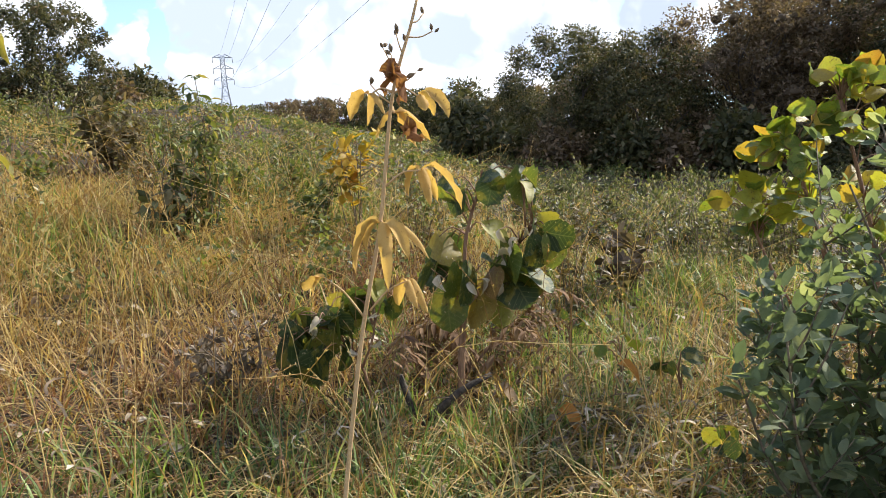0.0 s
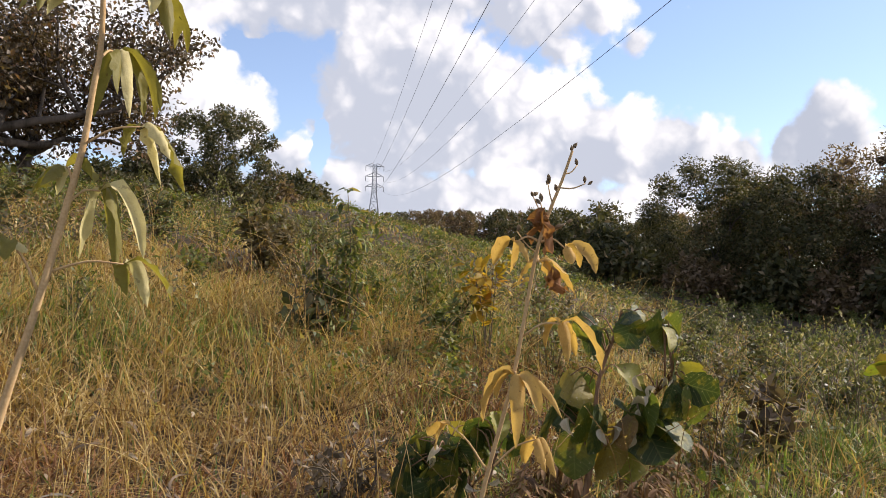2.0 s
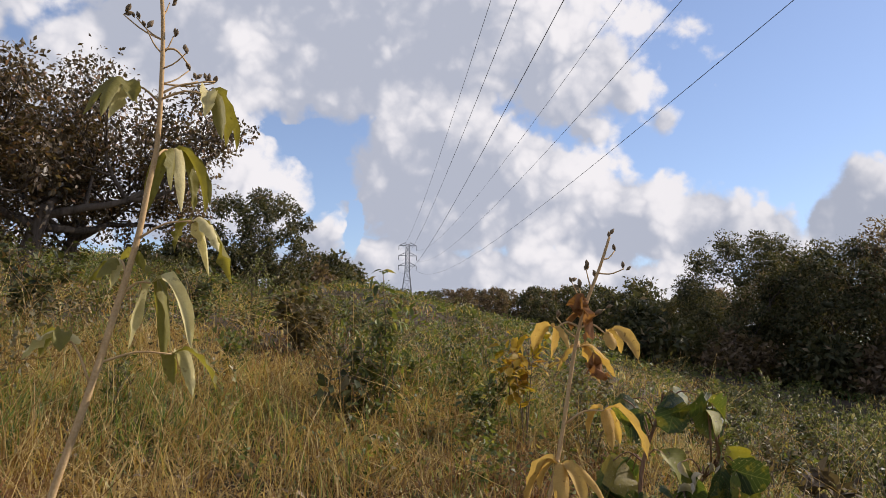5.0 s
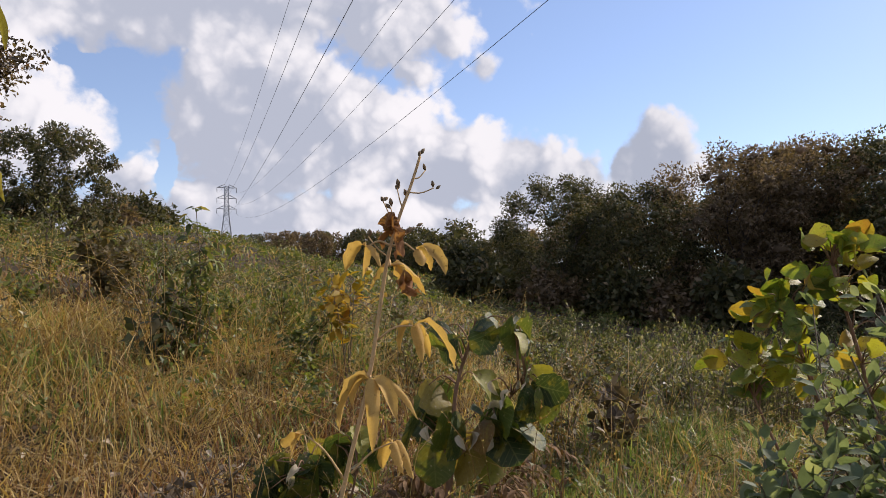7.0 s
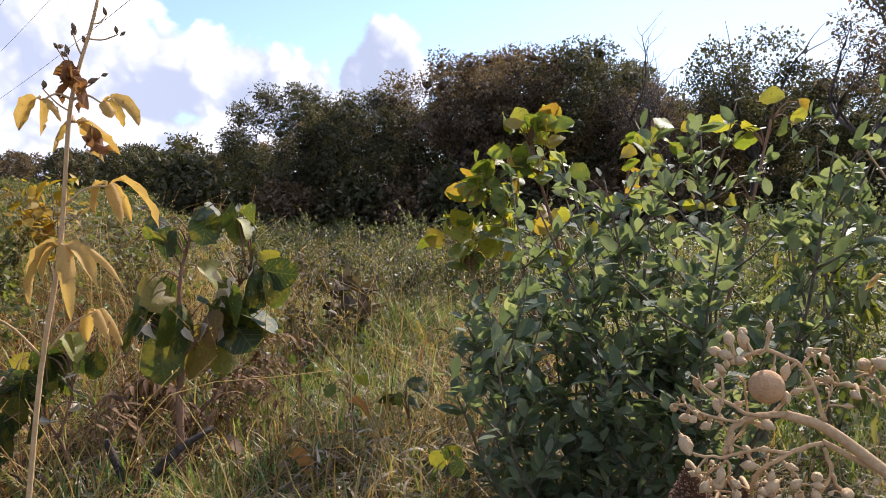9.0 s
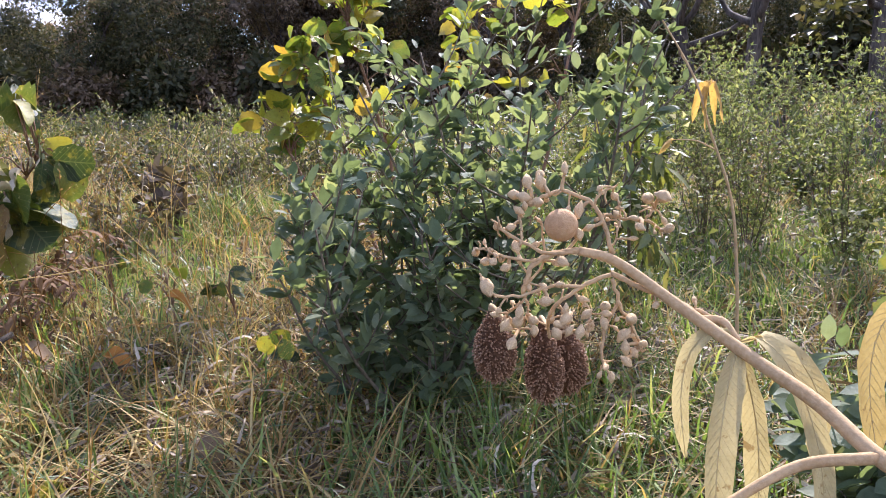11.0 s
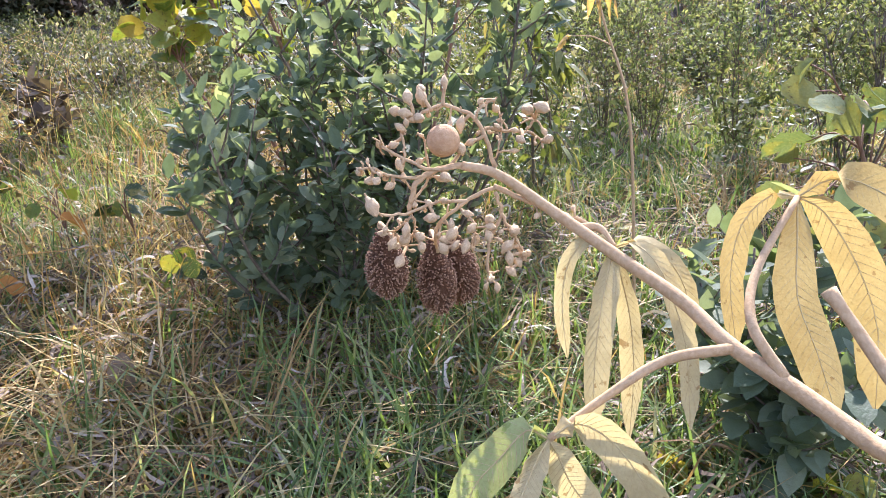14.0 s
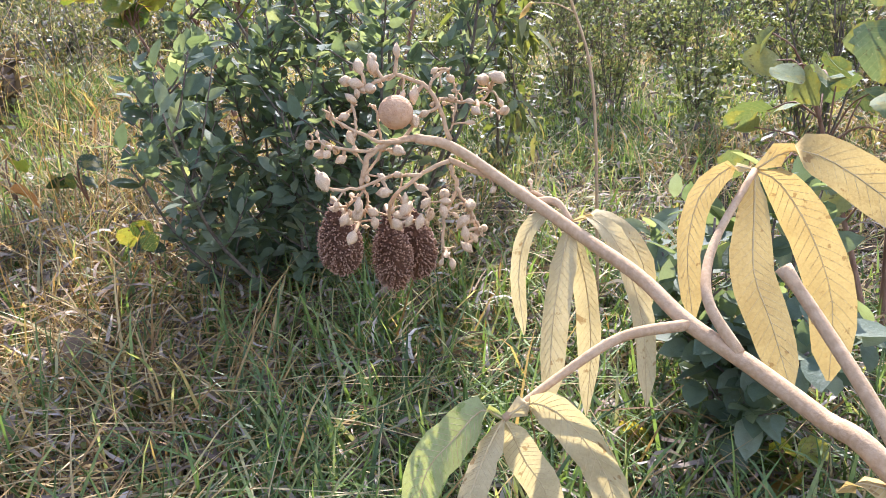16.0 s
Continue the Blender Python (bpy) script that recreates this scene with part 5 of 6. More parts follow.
# white felt and the sun caught on folded blades, both put into the colour
SUNLIT_FELT = leaf_material("sunlit_felted_leaves", [(0, (0.55, 0.47, 0.21)), (0.5, (0.62, 0.55, 0.29)), (1, (0.70, 0.64, 0.42))], 0.35, 0.85, 0.15, 0.4, glow=1.0, warm=0.7)
RUST = leaf_material("rust_leaves", [(0, (0.16, 0.07, 0.03)), (0.6, (0.30, 0.15, 0.07)), (1, (0.42, 0.26, 0.14))], 0.3, 0.8, 0.2, 0.5)
hand_plant("felted_plant", 11.3, 1.52, "tall dry felted plant with yellowed hand-shaped leaves", [(-26, 20), (-19, 75), (-16.5, 92), (-10.2, 128), (-4.4, 152.6), (-0.6, 176.4), (1.8, 185.6), (4.7, 193.5), (6.6, 199.5)], 0.0062, [
    ((0, 176.4), (0.3, 176.6), [(-4.2, 171.3), (4.9, 168.9), (8.0, 170.3), (3.5, 173)]),
    ((-2.6, 161), (4.8, 164), [(2.2, 158.4), (6.6, 156.3), (8.6, 156.8), (12.8, 155.3)]),
    ((-4.2, 152.3), (-3.9, 152.8), [(-10.5, 142.3), (-7.8, 147.5), (-3.6, 139.8), (1.0, 145.8), (5.7, 144.8)]),
    ((-7.9, 134.2), (0.4, 140.5), [(-1.5, 134), (4.6, 133.4), (2.5, 135)]),
    ((-9.4, 133), (-17, 142.3), [(-22, 139.5), (-20, 137)]),
    ((0.4, 180.5), (-4.6, 180.3), [(-9.2, 175.4), (-5.6, 174), (-1.8, 176)]),
    ((0.6, 180.5), (5.3, 179.3), [(10.9, 174.2), (8.9, 175.4), (6.5, 176)]),
], [(1.7, 192.5), (9.4, 192.7), (7.8, 196.8), (0.3, 188.6), (-4.4, 182.7), (3.9, 191.4), (5.4, 184.3), (6.6, 199.5), (-1.2, 190)], LEAFLET, 5, withered=[(1.0, 187.5), (3.0, 175.5), (0.4, 185)])
hand_plant("felted_plant", -22.0, 1.5, "tall felted plant with drooping olive hand-shaped leaves", [(-21, 50), (-16.5, 118), (-12.2, 144.9), (-6.8, 166.7), (-3.3, 182.7), (-0.8, 195), (0.4, 205.4), (1.4, 213.8), (1.3, 226.7), (0.8, 238), (-0.2, 247)], 0.0085, [
    ((1.5, 222), (-5.3, 225.1), [(-11.9, 217.1), (-8.7, 216.1), (-7.6, 218.3), (-2.6, 221.3), (-3.6, 220.8)]),
    ((1.5, 223), (9.8, 223.5), [(8.8, 218), (12.3, 214), (13.7, 214.2), (16.4, 214.6)]),
    ((1.2, 211), (4.6, 214), [(1.0, 202.2), (4.6, 205.2), (6.8, 201.2), (9.8, 203), (11.8, 202.2), (13.1, 204.7)]),
    ((-0.8, 195), (8.3, 198.8), [(6.0, 193.1), (12.3, 188.5), (12.9, 192.4), (17.4, 187.7)]),
    ((-2.3, 188), (-3.6, 191.1), [(-9.2, 186.5), (-7.4, 187.1), (-4.8, 185.7), (1.1, 188.2)]),
    ((-2.9, 184.3), (2.2, 186.9), [(-0.8, 174), (5.7, 171.2), (9.8, 174.7), (6.6, 173.6)]),
    ((-5.5, 171.8), (6.6, 173.6), [(7.4, 167.8), (11.4, 165.4), (15.2, 166.7)]),
    ((-6.9, 168.2), (-11.6, 176.9), [(-18.6, 172.1), (-15.7, 172.9), (-12.2, 173.7), (-9.1, 175.1)]),
], [(-6.5, 238.9), (-4.1, 238.9), (-2.1, 236.2), (2.9, 236.4), (1.8, 243.8), (5.5, 232.7), (6.3, 230.2), (8.2, 228.4), (9.8, 228.6), (11.4, 228.4), (-0.6, 246)], GREEN_LEAFLET, 6, width=0.031, twigs=[[(1.3, 224), (5, 226.5), (11.4, 228.4)], [(1.0, 233), (3.5, 233.5), (6.3, 230.6)]])
hand_plant("felted_plant", 71.0, 2.3, "leaning dry felted stem with one yellow leaf", [(10, 15), (9.5, 60), (8.9, 90), (6.9, 110.5), (1.5, 128.7), (-3.4, 145.5), (-14.3, 166)], 0.006, [
    ((-1.2, 138), (1.2, 143), [(-4, 131.5), (-0.1, 129.5), (4.8, 131), (2.5, 130)]),
    ((3, 124), (-8, 128), [(-13, 124)]),
], [(-13, 160), (-7, 152)], LEAFLET, 7)

# ---- the fruiting plant close to the path
def fruiting_plant():
    rng = np.random.default_rng(8)
    base = np.array([0.42, -0.30, float(ground_z(0.42, -0.30))])
    root = thing("fruiting_plant", *base, "felted plant in fruit with pale leaves and woody branches", "plant")
    at = lambda p: np.array(p, float) - base
    stem = [base - [0, 0, 0.05], (0.43, -0.28, 0.7), (0.445, -0.16, 1.15), (0.479, -0.077, 1.236), (0.504, -0.041, 1.242), (0.528, 0.003, 1.253), (0.548, 0.05, 1.266), (0.572, 0.091, 1.283), (0.594, 0.143, 1.299), (0.604, 0.21, 1.332), (0.601, 0.259, 1.362), (0.588, 0.287, 1.372)]
    part("stem", Geo().add(*tube(smooth_path([at(p) for p in stem], 70), np.interp(np.linspace(0, 1, 70), [0, 0.35, 0.6, 0.8, 1], [0.0092, 0.0064, 0.0057, 0.0050, 0.0040]), 14)), FELT_STEM, root)
    stalk_path = smooth_path([at(p) for p in [(0.30, -0.16, 1.18), (0.38, -0.105, 1.255), (0.427, -0.068, 1.3), (0.466, -0.033, 1.33), (0.482, -0.011, 1.351)]], 20)
    part("cut_stalk", Geo().add(*tube(stalk_path, np.interp(np.linspace(0, 1, 20), [0, 0.9, 1], [0.0046, 0.0034, 0.0048]), 10)), FELT_STEM, root)
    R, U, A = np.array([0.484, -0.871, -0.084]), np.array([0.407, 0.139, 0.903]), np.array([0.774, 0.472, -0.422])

    def hand_leaf(foot, bend, node, blades, mat, seed):
        """A hand-shaped leaf. blades: where each one bends and ends, in cm across and up from the node, and its width."""
        q = at(node)
        stalk = part("leaf", Geo().add(*tube(smooth_path([at(foot)] + [at(b) for b in bend] + [q], 16), np.linspace(0.0044, 0.0027, 16), 9)), FELT_STEM, root, "hand-shaped leaf on a pale felted stalk")
        for m, (mu, mv, tu, tv, w) in enumerate(blades):
            near = -1.2 if m % 2 else 0.8
            mid, end = q + (R * mu + U * mv + A * near) * 0.01, q + (R * tu + U * tv + A * near * 2.2) * 0.01
            half = (mid + end) / 2 + (R * (mu * 0.18 + 0.05) + U * 0.5) * 0.01
            start = q + (mid - q) * 0.45 + U * (0.012 if abs(mu) > 2.5 else 0.002)
            fold = rng.uniform(0.10, 0.35) * (-1 if m % 3 == 0 else 1)
            sheet, rib = leaflet([q, start, mid, half, end], w * 0.01, fold, unit(R + A * rng.normal(0, 0.35) + U * 0.1), 20, seed + m, True, rng.normal(0, 0.18), 0.09)
            lime = seed == 318 and m == 0
            part("leaflet", sheet, LIME_FELT if lime else mat, stalk, "lime green felted blade" if lime else "pale yellow felted blade")
            part("rib", rib, RIB, stalk)

    hand_leaf((0.606, 0.190, 1.318), [(0.612, 0.172, 1.318)], (0.604, 0.156, 1.306), [(-3.5, -0.9, -3.6, -9.4, 1.5), (-1.2, -4.6, -2.2, -14.4, 2.5), (1.5, -6.0, 1.6, -16.2, 2.2), (3.7, -2.2, 5.4, -14.4, 2.0), (5.0, -1.4, 6.0, -9.0, 2.5)], PALE_LEAFLET, 300)
    hand_leaf((0.532, 0.012, 1.258), [(0.552, 0.038, 1.285), (0.598, 0.044, 1.305)], (0.669, 0.029, 1.340), [(-4.1, -2.2, -4.2, -12.1, 2.3), (-0.6, -7.9, 1.6, -16.8, 3.4), (4.9, -5.2, 6.7, -16.8, 3.7), (5.6, 0.4, 13.0, -8.5, 3.8)], YELLOW_FELT, 309)
    hand_leaf((0.545, 0.048, 1.266), [(0.521, 0.089, 1.260), (0.488, 0.123, 1.239)], (0.450, 0.150, 1.221), [(-3.4, -1.6, -6.1, -7.3, 3.3), (-1.7, -3.0, -3.0, -8.9, 2.4), (1.6, -3.2, 3.8, -8.5, 2.6), (4.4, 0.0, 7.7, -8.5, 2.9)], PALE_LEAFLET, 318)
    hand_leaf((0.452, -0.15, 1.165), [(0.470, -0.135, 1.20)], (0.476, -0.11, 1.222), [(-2.5, 0.6, -5.4, 0.2, 2.4), (-1.5, -0.8, -4.0, -5.0, 2.4), (1.0, -2.0, 1.5, -8.0, 2.4)], YELLOW_FELT, 327)
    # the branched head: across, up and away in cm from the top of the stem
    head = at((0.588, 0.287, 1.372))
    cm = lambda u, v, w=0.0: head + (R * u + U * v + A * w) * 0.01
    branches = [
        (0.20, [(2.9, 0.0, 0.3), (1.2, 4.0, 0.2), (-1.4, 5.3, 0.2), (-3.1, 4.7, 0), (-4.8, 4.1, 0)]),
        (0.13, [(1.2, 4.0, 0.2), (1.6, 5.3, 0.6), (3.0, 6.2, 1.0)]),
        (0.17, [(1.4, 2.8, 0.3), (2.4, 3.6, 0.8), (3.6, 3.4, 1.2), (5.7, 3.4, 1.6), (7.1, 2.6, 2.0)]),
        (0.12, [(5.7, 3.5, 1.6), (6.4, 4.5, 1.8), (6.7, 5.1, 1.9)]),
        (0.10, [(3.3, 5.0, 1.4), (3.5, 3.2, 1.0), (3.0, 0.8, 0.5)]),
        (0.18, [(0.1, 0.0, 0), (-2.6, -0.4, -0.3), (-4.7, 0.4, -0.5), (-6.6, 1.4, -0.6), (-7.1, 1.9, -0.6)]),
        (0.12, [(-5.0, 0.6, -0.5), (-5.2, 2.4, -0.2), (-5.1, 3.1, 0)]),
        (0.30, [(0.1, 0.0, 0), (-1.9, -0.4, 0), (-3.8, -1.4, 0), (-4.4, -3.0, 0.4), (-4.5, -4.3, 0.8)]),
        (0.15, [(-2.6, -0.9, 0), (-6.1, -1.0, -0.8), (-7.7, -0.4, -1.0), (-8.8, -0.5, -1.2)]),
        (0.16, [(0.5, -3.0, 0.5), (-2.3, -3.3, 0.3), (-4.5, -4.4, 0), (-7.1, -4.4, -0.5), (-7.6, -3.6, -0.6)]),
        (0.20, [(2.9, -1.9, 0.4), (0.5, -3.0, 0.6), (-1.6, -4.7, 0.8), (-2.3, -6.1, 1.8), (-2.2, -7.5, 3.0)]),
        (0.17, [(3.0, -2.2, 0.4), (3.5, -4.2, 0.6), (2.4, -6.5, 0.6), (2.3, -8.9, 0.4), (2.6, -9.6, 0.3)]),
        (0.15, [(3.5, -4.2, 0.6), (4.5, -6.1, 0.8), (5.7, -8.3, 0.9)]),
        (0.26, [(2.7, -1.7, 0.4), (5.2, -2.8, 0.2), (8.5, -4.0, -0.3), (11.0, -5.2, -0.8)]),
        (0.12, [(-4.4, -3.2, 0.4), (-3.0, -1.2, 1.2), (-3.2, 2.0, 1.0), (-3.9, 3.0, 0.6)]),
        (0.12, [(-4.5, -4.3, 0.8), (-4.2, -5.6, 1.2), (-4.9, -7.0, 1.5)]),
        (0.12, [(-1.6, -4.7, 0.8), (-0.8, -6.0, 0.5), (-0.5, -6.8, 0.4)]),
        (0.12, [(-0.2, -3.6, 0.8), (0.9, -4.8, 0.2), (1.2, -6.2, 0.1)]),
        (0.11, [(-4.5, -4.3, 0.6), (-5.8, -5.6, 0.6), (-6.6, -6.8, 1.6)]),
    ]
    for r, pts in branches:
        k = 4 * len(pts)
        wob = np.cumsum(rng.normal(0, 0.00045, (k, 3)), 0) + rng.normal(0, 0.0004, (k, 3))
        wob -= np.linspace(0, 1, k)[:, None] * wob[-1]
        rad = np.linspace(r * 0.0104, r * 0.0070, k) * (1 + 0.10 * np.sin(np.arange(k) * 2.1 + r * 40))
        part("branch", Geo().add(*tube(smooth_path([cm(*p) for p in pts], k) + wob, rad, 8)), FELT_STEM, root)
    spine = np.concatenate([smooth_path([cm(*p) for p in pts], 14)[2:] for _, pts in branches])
    kinds = [bud_mesh(BUD, 40 + i, 1.0, f) for i, f in enumerate((0.30, 0.34, 0.26))]

    def bud(p, s, way=None):
        way = unit(rng.normal(0, 0.5, 3) + (p - head) * 8 + [0, 0, 0.15]) if way is None else way
        place_along(new("bud", kinds[int(rng.integers(0, 3))]), root, p - np.array(way) * s * 0.35, way, s)

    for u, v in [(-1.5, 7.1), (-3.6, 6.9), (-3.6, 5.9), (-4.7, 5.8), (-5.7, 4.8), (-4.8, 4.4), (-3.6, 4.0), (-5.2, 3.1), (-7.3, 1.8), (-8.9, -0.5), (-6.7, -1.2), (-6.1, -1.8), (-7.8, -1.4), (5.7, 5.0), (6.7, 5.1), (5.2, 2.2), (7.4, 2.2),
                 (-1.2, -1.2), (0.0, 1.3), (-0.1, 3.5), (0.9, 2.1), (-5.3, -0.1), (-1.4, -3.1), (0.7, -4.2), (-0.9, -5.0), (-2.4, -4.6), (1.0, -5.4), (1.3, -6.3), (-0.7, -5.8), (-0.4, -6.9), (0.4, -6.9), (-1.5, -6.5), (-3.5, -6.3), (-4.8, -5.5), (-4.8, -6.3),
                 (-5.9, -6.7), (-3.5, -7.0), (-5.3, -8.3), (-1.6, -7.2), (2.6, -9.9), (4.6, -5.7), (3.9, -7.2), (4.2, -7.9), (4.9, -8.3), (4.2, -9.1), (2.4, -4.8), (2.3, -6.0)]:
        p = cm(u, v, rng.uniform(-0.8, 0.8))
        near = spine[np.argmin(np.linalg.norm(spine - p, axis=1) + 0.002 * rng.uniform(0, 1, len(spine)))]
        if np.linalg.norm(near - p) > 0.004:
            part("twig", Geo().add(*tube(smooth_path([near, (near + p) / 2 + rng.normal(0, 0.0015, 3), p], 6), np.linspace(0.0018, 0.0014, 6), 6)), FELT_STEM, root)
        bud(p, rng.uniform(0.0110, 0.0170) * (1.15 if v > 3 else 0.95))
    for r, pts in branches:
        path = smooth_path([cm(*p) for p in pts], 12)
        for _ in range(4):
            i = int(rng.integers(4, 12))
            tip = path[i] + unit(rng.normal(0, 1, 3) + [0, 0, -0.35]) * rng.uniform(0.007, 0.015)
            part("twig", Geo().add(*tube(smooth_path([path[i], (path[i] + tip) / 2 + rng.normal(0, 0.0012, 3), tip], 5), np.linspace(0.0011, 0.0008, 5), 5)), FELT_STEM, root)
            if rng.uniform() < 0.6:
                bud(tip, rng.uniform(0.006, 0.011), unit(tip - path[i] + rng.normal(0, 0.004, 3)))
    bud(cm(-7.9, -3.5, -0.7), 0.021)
    # fine stubs where flowers fell
    stub = Geo()
    for r, pts in branches:
        path = smooth_path([cm(*p) for p in pts], 9)
        for i in range(1, 9):
            d = rand_dirs(rng, 1)[0]
            stub.add(*tube(np.array([path[i], path[i] + d * 0.0035]), [0.0008, 0.0006], 5))
    part("flower_stub", stub, FELT_STEM, root, kind="stuff")
    # the round young fruit
    s = np.linspace(0, 1, 17)
    ball = Geo()
    v, f = tube(np.stack([0 * s, 0 * s, -np.cos(s * np.pi) * 0.0142], -1), 0.0146 * np.sin(np.clip(s, 0.012, 0.988) * np.pi) + 1e-5, 26)
    v = v * (1 + 0.005 * rng.normal(0, 1, (len(v), 1)))
    ball.add(v, f)
    ob = part("round_fruit", ball, solid_material("round_fruit_skin", (0.43, 0.25, 0.12), (0.52, 0.33, 0.17), 220.0, 0.9, 0.3), root, "round young fruit with golden felt")
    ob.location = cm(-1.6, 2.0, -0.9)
    # the warty ripe fruits
    husk = solid_material("fruit_husk", (0.075, 0.036, 0.017), (0.14, 0.07, 0.035), 260.0, 0.85, 0.5)
    husk_warts = solid_material("wart_sides", (0.15, 0.075, 0.038), (0.26, 0.145, 0.08), 420.0, 0.85, 0.4)
    # light on the ends of the warts, put into a paler colour
    lit_tip = solid_material("lit_wart_tips", (0.26, 0.15, 0.085), (0.46, 0.29, 0.18), 420.0, 0.85, 0.4)
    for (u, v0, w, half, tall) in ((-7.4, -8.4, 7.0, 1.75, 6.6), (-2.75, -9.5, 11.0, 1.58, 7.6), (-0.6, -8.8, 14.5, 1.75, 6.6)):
        geo, warts = Geo(), Geo()
        s = np.linspace(0, 1, 22)
        prof = np.interp(s, [0, 0.04, 0.2, 0.42, 0.62, 0.78, 0.9, 1], [0.04, 0.42, 0.90, 1.0, 0.84, 0.52, 0.30, 0.20]) * half * 0.01
        path = np.stack([0.001 * np.sin(s * 3), 0 * s, (s - 0.5) * tall * 0.01], -1)
        geo.add(*tube(path, prof, 18))
        nw = 760
        k = np.arange(nw) + 0.5
        sz = np.interp(k / nw, np.cumsum(prof) / prof.sum(), s) * 0.95 + 0.01
        ang = k * 2.39996 + rng.normal(0, 0.22, nw)
        sz = np.clip(sz + rng.normal(0, 0.013, nw), 0.01, 0.97)
        rr = np.interp(sz, s, prof)
        slope = np.gradient(prof, s * tall * 0.01)
        nz = -np.interp(sz, s, slope)
        nrm = unit(np.stack([np.cos(ang), np.sin(ang), np.clip(nz, -2, 2)], -1) + rng.normal(0, 0.2, (nw, 3)))
        pos = np.stack([np.cos(ang) * rr, np.sin(ang) * rr, (sz - 0.5) * tall * 0.01], -1)
        wart = (np.array([[0.5, 0, 0], [-0.25, 0, 0.43], [-0.25, 0, -0.43], [0.28, 0.7, 0], [-0.14, 0.7, 0.24], [-0.14, 0.7, -0.24], [0, 1.15, 0]]),
                np.array([[0, 3, 1], [1, 3, 4], [1, 4, 2], [2, 4, 5], [2, 5, 0], [0, 5, 3], [3, 6, 4], [4, 6, 5], [5, 6, 3]]))
        tall_w = rng.uniform(0.0024, 0.0038, nw)
        warts.add(*scatter(wart, pos - nrm * 0.0008, nrm, rand_dirs(rng, nw), tall_w, rng.uniform(0.0015, 0.0021, nw)))
        fruit = part("warty_fruit", geo, husk, root, "dark brown pear-shaped fruit covered in warts")
        part("wart_coat", warts, husk_warts, fruit, "brown woody warts", kind="stuff", smooth=False)
        tips = Geo().add(*scatter(CORE, pos + nrm * (tall_w * 1.0 - 0.0009)[:, None], nrm, rand_dirs(rng, nw), rng.uniform(0.0006, 0.0010, nw)))
        part("wart_tip", tips, lit_tip, fruit, "wart tips coloured pale as if catching light", kind="stuff")
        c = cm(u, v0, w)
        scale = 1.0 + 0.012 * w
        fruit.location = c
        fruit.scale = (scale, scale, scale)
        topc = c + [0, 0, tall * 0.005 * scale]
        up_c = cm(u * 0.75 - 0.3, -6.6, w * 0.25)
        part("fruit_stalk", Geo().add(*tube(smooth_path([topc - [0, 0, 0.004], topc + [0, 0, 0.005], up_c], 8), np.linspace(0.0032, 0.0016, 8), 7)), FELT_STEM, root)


fruiting_plant()

# ---------------------------------------------------------------- pylon and wires
def rod(a, b, r, sides=5):
    return tube(np.array([a, b], float), [r, r], sides)


def pylon(x, y, turn):
    z0 = float(ground_z(x, y))
    H = 45.0 - z0
    root = thing("pylon", x, y, z0, "grey steel lattice pylon on the skyline", "pylon")
    root.rotation_euler = (0, 0, radians(turn))
    wide = lambda z: np.interp(z, [0, H * 0.62, H], [3.2, 0.95, 0.75])
    corners = [(-1, -1), (1, -1), (1, 1), (-1, 1)]
    for cx, cy in corners:
        zs = [-1.0, H * 0.62, H]
        part("leg", Geo().add(*tube(np.array([[cx * wide(max(z, 0)), cy * wide(max(z, 0)), z] for z in zs]), [0.16, 0.13, 0.10], 4)), STEEL, root)
    levels = np.concatenate([np.linspace(0, H * 0.62, 6), np.linspace(H * 0.62, H, 8)[1:]])
    for lo, hi in zip(levels[:-1], levels[1:]):
        geo = Geo()
        for i in range(4):
            (ax, ay), (bx, by) = corners[i], corners[(i + 1) % 4]
            p = lambda c, z: [c[0] * wide(z), c[1] * wide(z), z]
            geo.add(*rod(p((ax, ay), lo), p((bx, by), hi), 0.06, 4))
            geo.add(*rod(p((bx, by), lo), p((ax, ay), hi), 0.06, 4))
            geo.add(*rod(p((ax, ay), hi), p((bx, by), hi), 0.06, 4))
        part("brace", geo, STEEL, root)
    for z in (H - 0.6, H - 4.8, H - 9.0):
        for s in (-1, 1):
            geo = Geo()
            tip = [s * 3.7, 0, z]
            for cy in (-1, 1):
                geo.add(*rod([s * wide(z), cy * wide(z), z], tip, 0.09, 4))
                geo.add(*rod([s * wide(z), cy * wide(z), z + 1.3], tip, 0.08, 4))
            arm = part("crossarm", geo, STEEL, root)
            part("insulator", Geo().add(*tube(np.array([[s * 3.7, 0, z], [s * 3.7, 0, z - 1.9]]), [0.11, 0.11], 6)), WIRE, root)
    return root


pylon(0.4, 298.0, 4)
for z_near, z_far in ((22.6, 42.5), (18.4, 38.3), (13.9, 34.1)):
    for x_near, x_far in ((4.8, -3.3), (12.6, 4.1)):
        ys = np.concatenate([np.linspace(298, 60, 18), np.linspace(52, -160, 26)])
        xs = x_far + (x_near - x_far) * (298 - ys) / 262.0
        zs = z_near + (z_far - z_near) * (np.abs(ys - 10) / 288.0) ** 2
        tagged(new("power_line", Geo().add(*tube(np.stack([xs, ys, zs], -1), np.full(len(ys), 0.016), 5)).mesh("power_line", WIRE)), "thin dark power line strung from the pylon", "cable", "power lines")

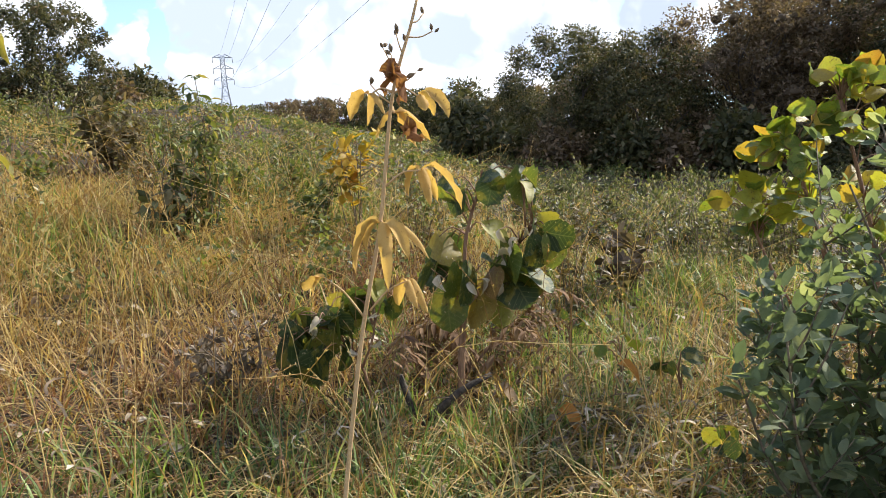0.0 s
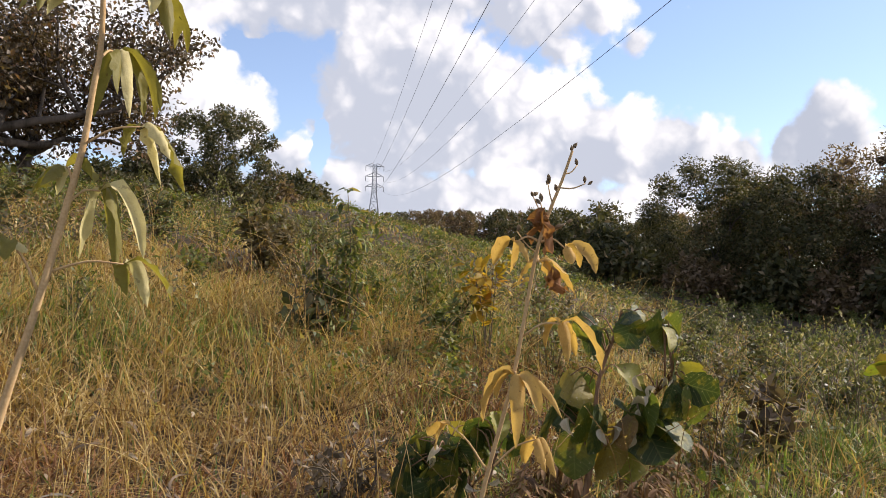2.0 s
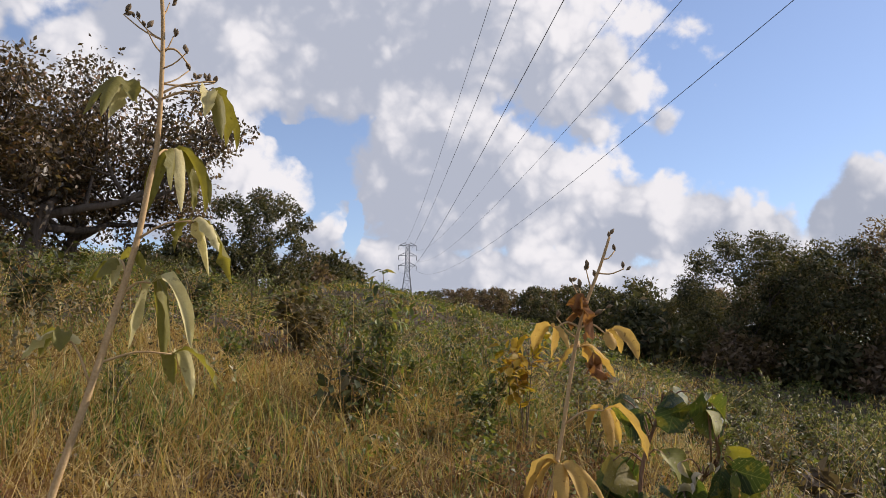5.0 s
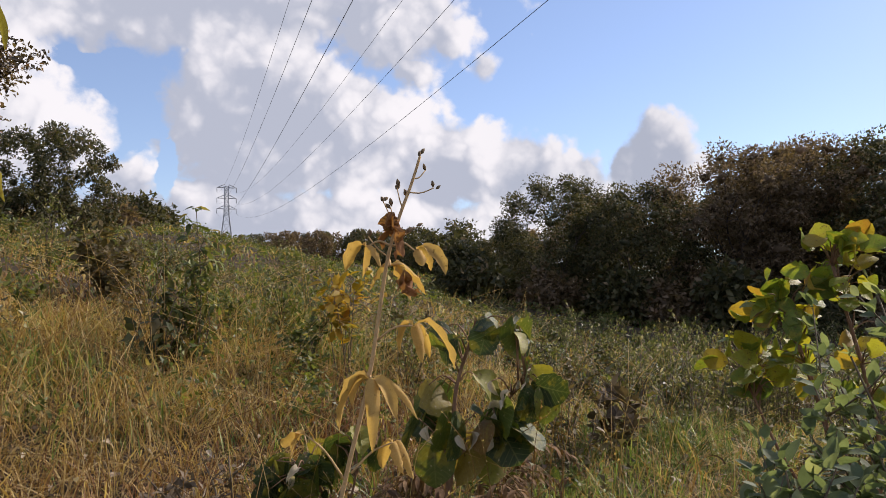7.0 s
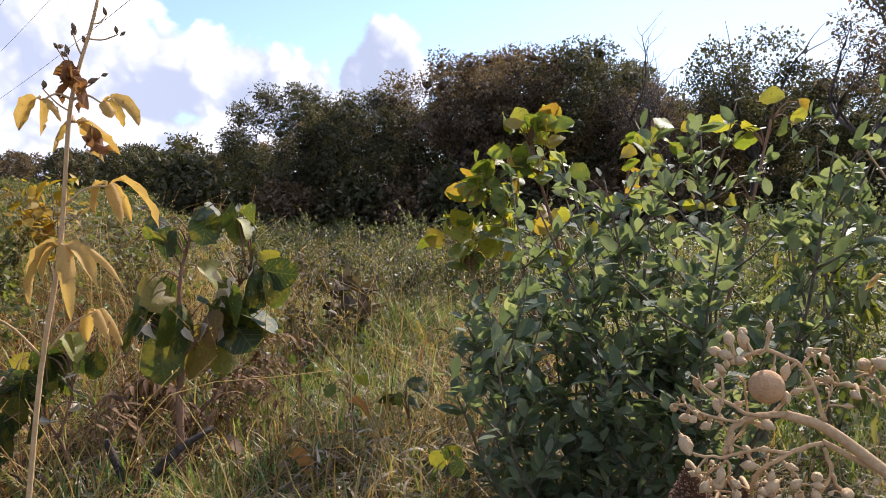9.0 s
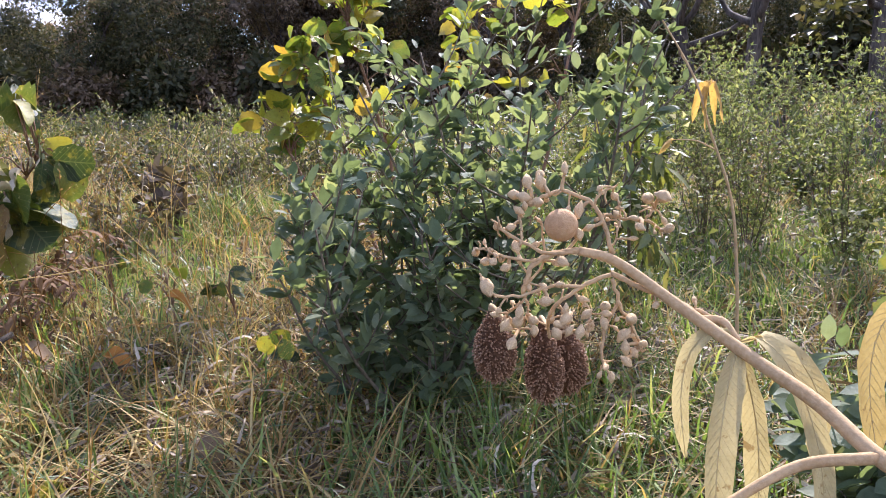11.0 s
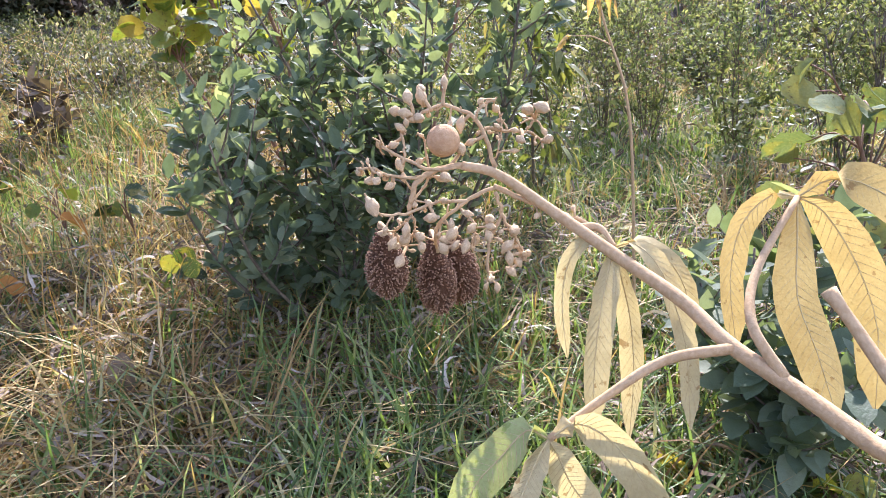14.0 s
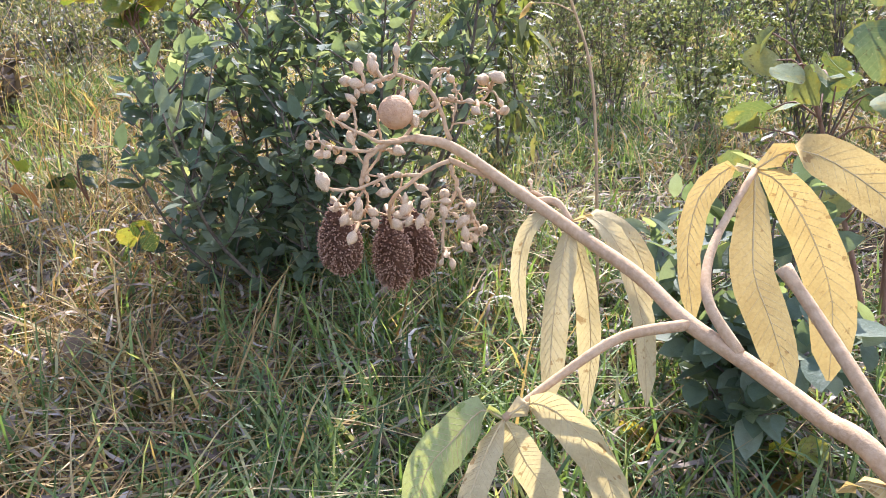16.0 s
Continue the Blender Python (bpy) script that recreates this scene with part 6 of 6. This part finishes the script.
# ---------------------------------------------------------------- small things in the grass
def culms():
    rng = np.random.default_rng(17)
    geo = Geo()
    x, y = polar(rng, 620, 1.9, 8.5, -40, 34, 1.3)
    for px, py in zip(x, y):
        h = rng.uniform(0.55, 1.15)
        a = rng.uniform(0, 6.28)
        b = rng.uniform(0.05, 1.0) * h
        z = float(ground_z(px, py))
        path = smooth_path([[px, py, z], [px + math.cos(a) * b * 0.3, py + math.sin(a) * b * 0.3, z + h * 0.6], [px + math.cos(a) * b, py + math.sin(a) * b, z + h * (1 - 0.25 * b)]], 8)
        geo.add(*tube(path, np.linspace(0.0022, 0.0009, 8), 4))
        k = 14
        t = rng.uniform(0.75, 1.0, k)
        i = np.minimum((t * 7).astype(int), 6)
        pos = path[i] + (path[i + 1] - path[i]) * rng.uniform(0, 1, (k, 1))
        geo.add(*scatter(DIAMOND, pos, unit(rng.normal(0, 0.4, (k, 3)) + unit(path[-1] - path[-3])), rand_dirs(rng, k), rng.uniform(0.006, 0.014, k)))
    tagged(new("grass_culms", geo.mesh("grass_culms", DRY_GRASS)), "thin dry grass stalks with seed heads", "grass", kind="stuff")


culms()


def dead_fern(x, y, seed, label):
    rng = np.random.default_rng(seed)
    root = thing("dead_fern", x, y, float(ground_z(x, y)), label, "fern")
    for i in range(9):
        a = rng.uniform(0, 6.28)
        ln = rng.uniform(0.3, 0.5)
        d = np.array([math.cos(a), math.sin(a), 0])
        path = smooth_path([[0, 0, 0], d * ln * 0.35 + [0, 0, ln * 0.75], d * ln * 0.8 + [0, 0, ln * 0.7], d * ln * 1.05 + [0, 0, ln * 0.35]], 12)
        geo = Geo().add(*tube(path, np.linspace(0.003, 0.001, 12), 4))
        k = np.repeat(np.arange(2, 11), 4)
        side = unit(np.cross(d, [0, 0, 1])) * np.where(np.arange(len(k)) % 2, 1, -1)[:, None]
        geo.add(*scatter(LANCE, path[k], unit(side + d * 0.35 + rng.normal(0, 0.2, (len(k), 3)) + [0, 0, -0.3]), np.tile([[0, 0, 1.0]], (len(k), 1)), ln * 0.28 * (1.15 - k / 12) * rng.uniform(0.8, 1.2, len(k))))
        part("frond", geo, FERN, root)


FERN = leaf_material("dead_fern", [(0, (0.10, 0.055, 0.03)), (0.5, (0.20, 0.12, 0.065)), (1, (0.32, 0.21, 0.12))], 0.2, 0.8, 0.2)
dead_fern(*bearing(18.0, 3.5), 1, "brown dead fern behind the bush's stem")
dead_fern(*bearing(12.8, 3.4), 2, "reddish-brown dead fern in the grass")
dead_fern(*bearing(20.5, 3.9), 3, "brown dead fern in the dry grass")


def fallen_branch(az, d):
    x, y = bearing(az, d)
    root = thing("fallen_branch", x, y, float(ground_z(x, y)), "dark charred branch lying in the grass", "branch")
    part("bough", Geo().add(*tube(smooth_path([facing(az, -0.16, 0, 0.05), facing(az, -0.04, 0.02, 0.10), facing(az, 0.1, 0, 0.22), facing(az, 0.24, 0.05, 0.27)], 10), np.linspace(0.026, 0.011, 10), 8)), CHAR, root)
    part("bough", Geo().add(*tube(smooth_path([facing(az, -0.16, 0.03, 0.30), facing(az, -0.1, 0.02, 0.12), facing(az, -0.02, 0, 0.05)], 8), np.linspace(0.014, 0.02, 8), 7)), CHAR, root)


CHAR = solid_material("charred_wood", (0.032, 0.026, 0.021), (0.10, 0.08, 0.062), 50.0, 0.9, 0.8)
fallen_branch(14.0, 3.0)


def dead_leaf(x, y, z, size, turn, tilt, mat, label):
    ob = new("dead_leaf", Geo().add(*leaf_shape(0.7, 7, 0.7, 0.6, 0.45, 0.08, 0.3)).mesh("dead_leaf", mat))
    ob.matrix_basis = pose(x, y, z, tilt, 10, turn) @ Matrix.Diagonal((size, size, size, 1))
    tagged(ob, label, "leaf")


GREY_DEAD = leaf_material("grey_dead_leaf", [(0, (0.17, 0.12, 0.075)), (1, (0.27, 0.20, 0.13))], 0.15, 0.85, 0.2, 0.6)
ORANGE_DEAD = leaf_material("orange_dead_leaf", [(0, (0.42, 0.19, 0.04)), (1, (0.50, 0.24, 0.06))], 0.35, 0.7, 0.3, 0.5)
for (az_, d_, up_, s_, m_, lab_) in ((30.4, 2.2, 0.26, 0.11, GREY_DEAD, "grey withered broad leaf caught in grass"), (29.0, 3.3, 0.34, 0.11, ORANGE_DEAD, "orange dead leaf caught in the grass"), (24.0, 3.0, 0.22, 0.12, ORANGE_DEAD, "orange-brown dead leaf in the grass"),
                                     (44.0, 2.0, 0.15, 0.09, GREY_DEAD, "grey withered broad leaf on straw"), (19.0, 3.2, 0.2, 0.12, GREY_DEAD, "pale withered leaf in the grass"), (52.0, 1.75, 0.12, 0.08, GREY_DEAD, "pale withered leaf on straw")):
    x_, y_ = bearing(az_, d_)
    dead_leaf(x_, y_, float(ground_z(x_, y_)) + up_ * 0.8, s_, 70 * d_, -20, m_, lab_)
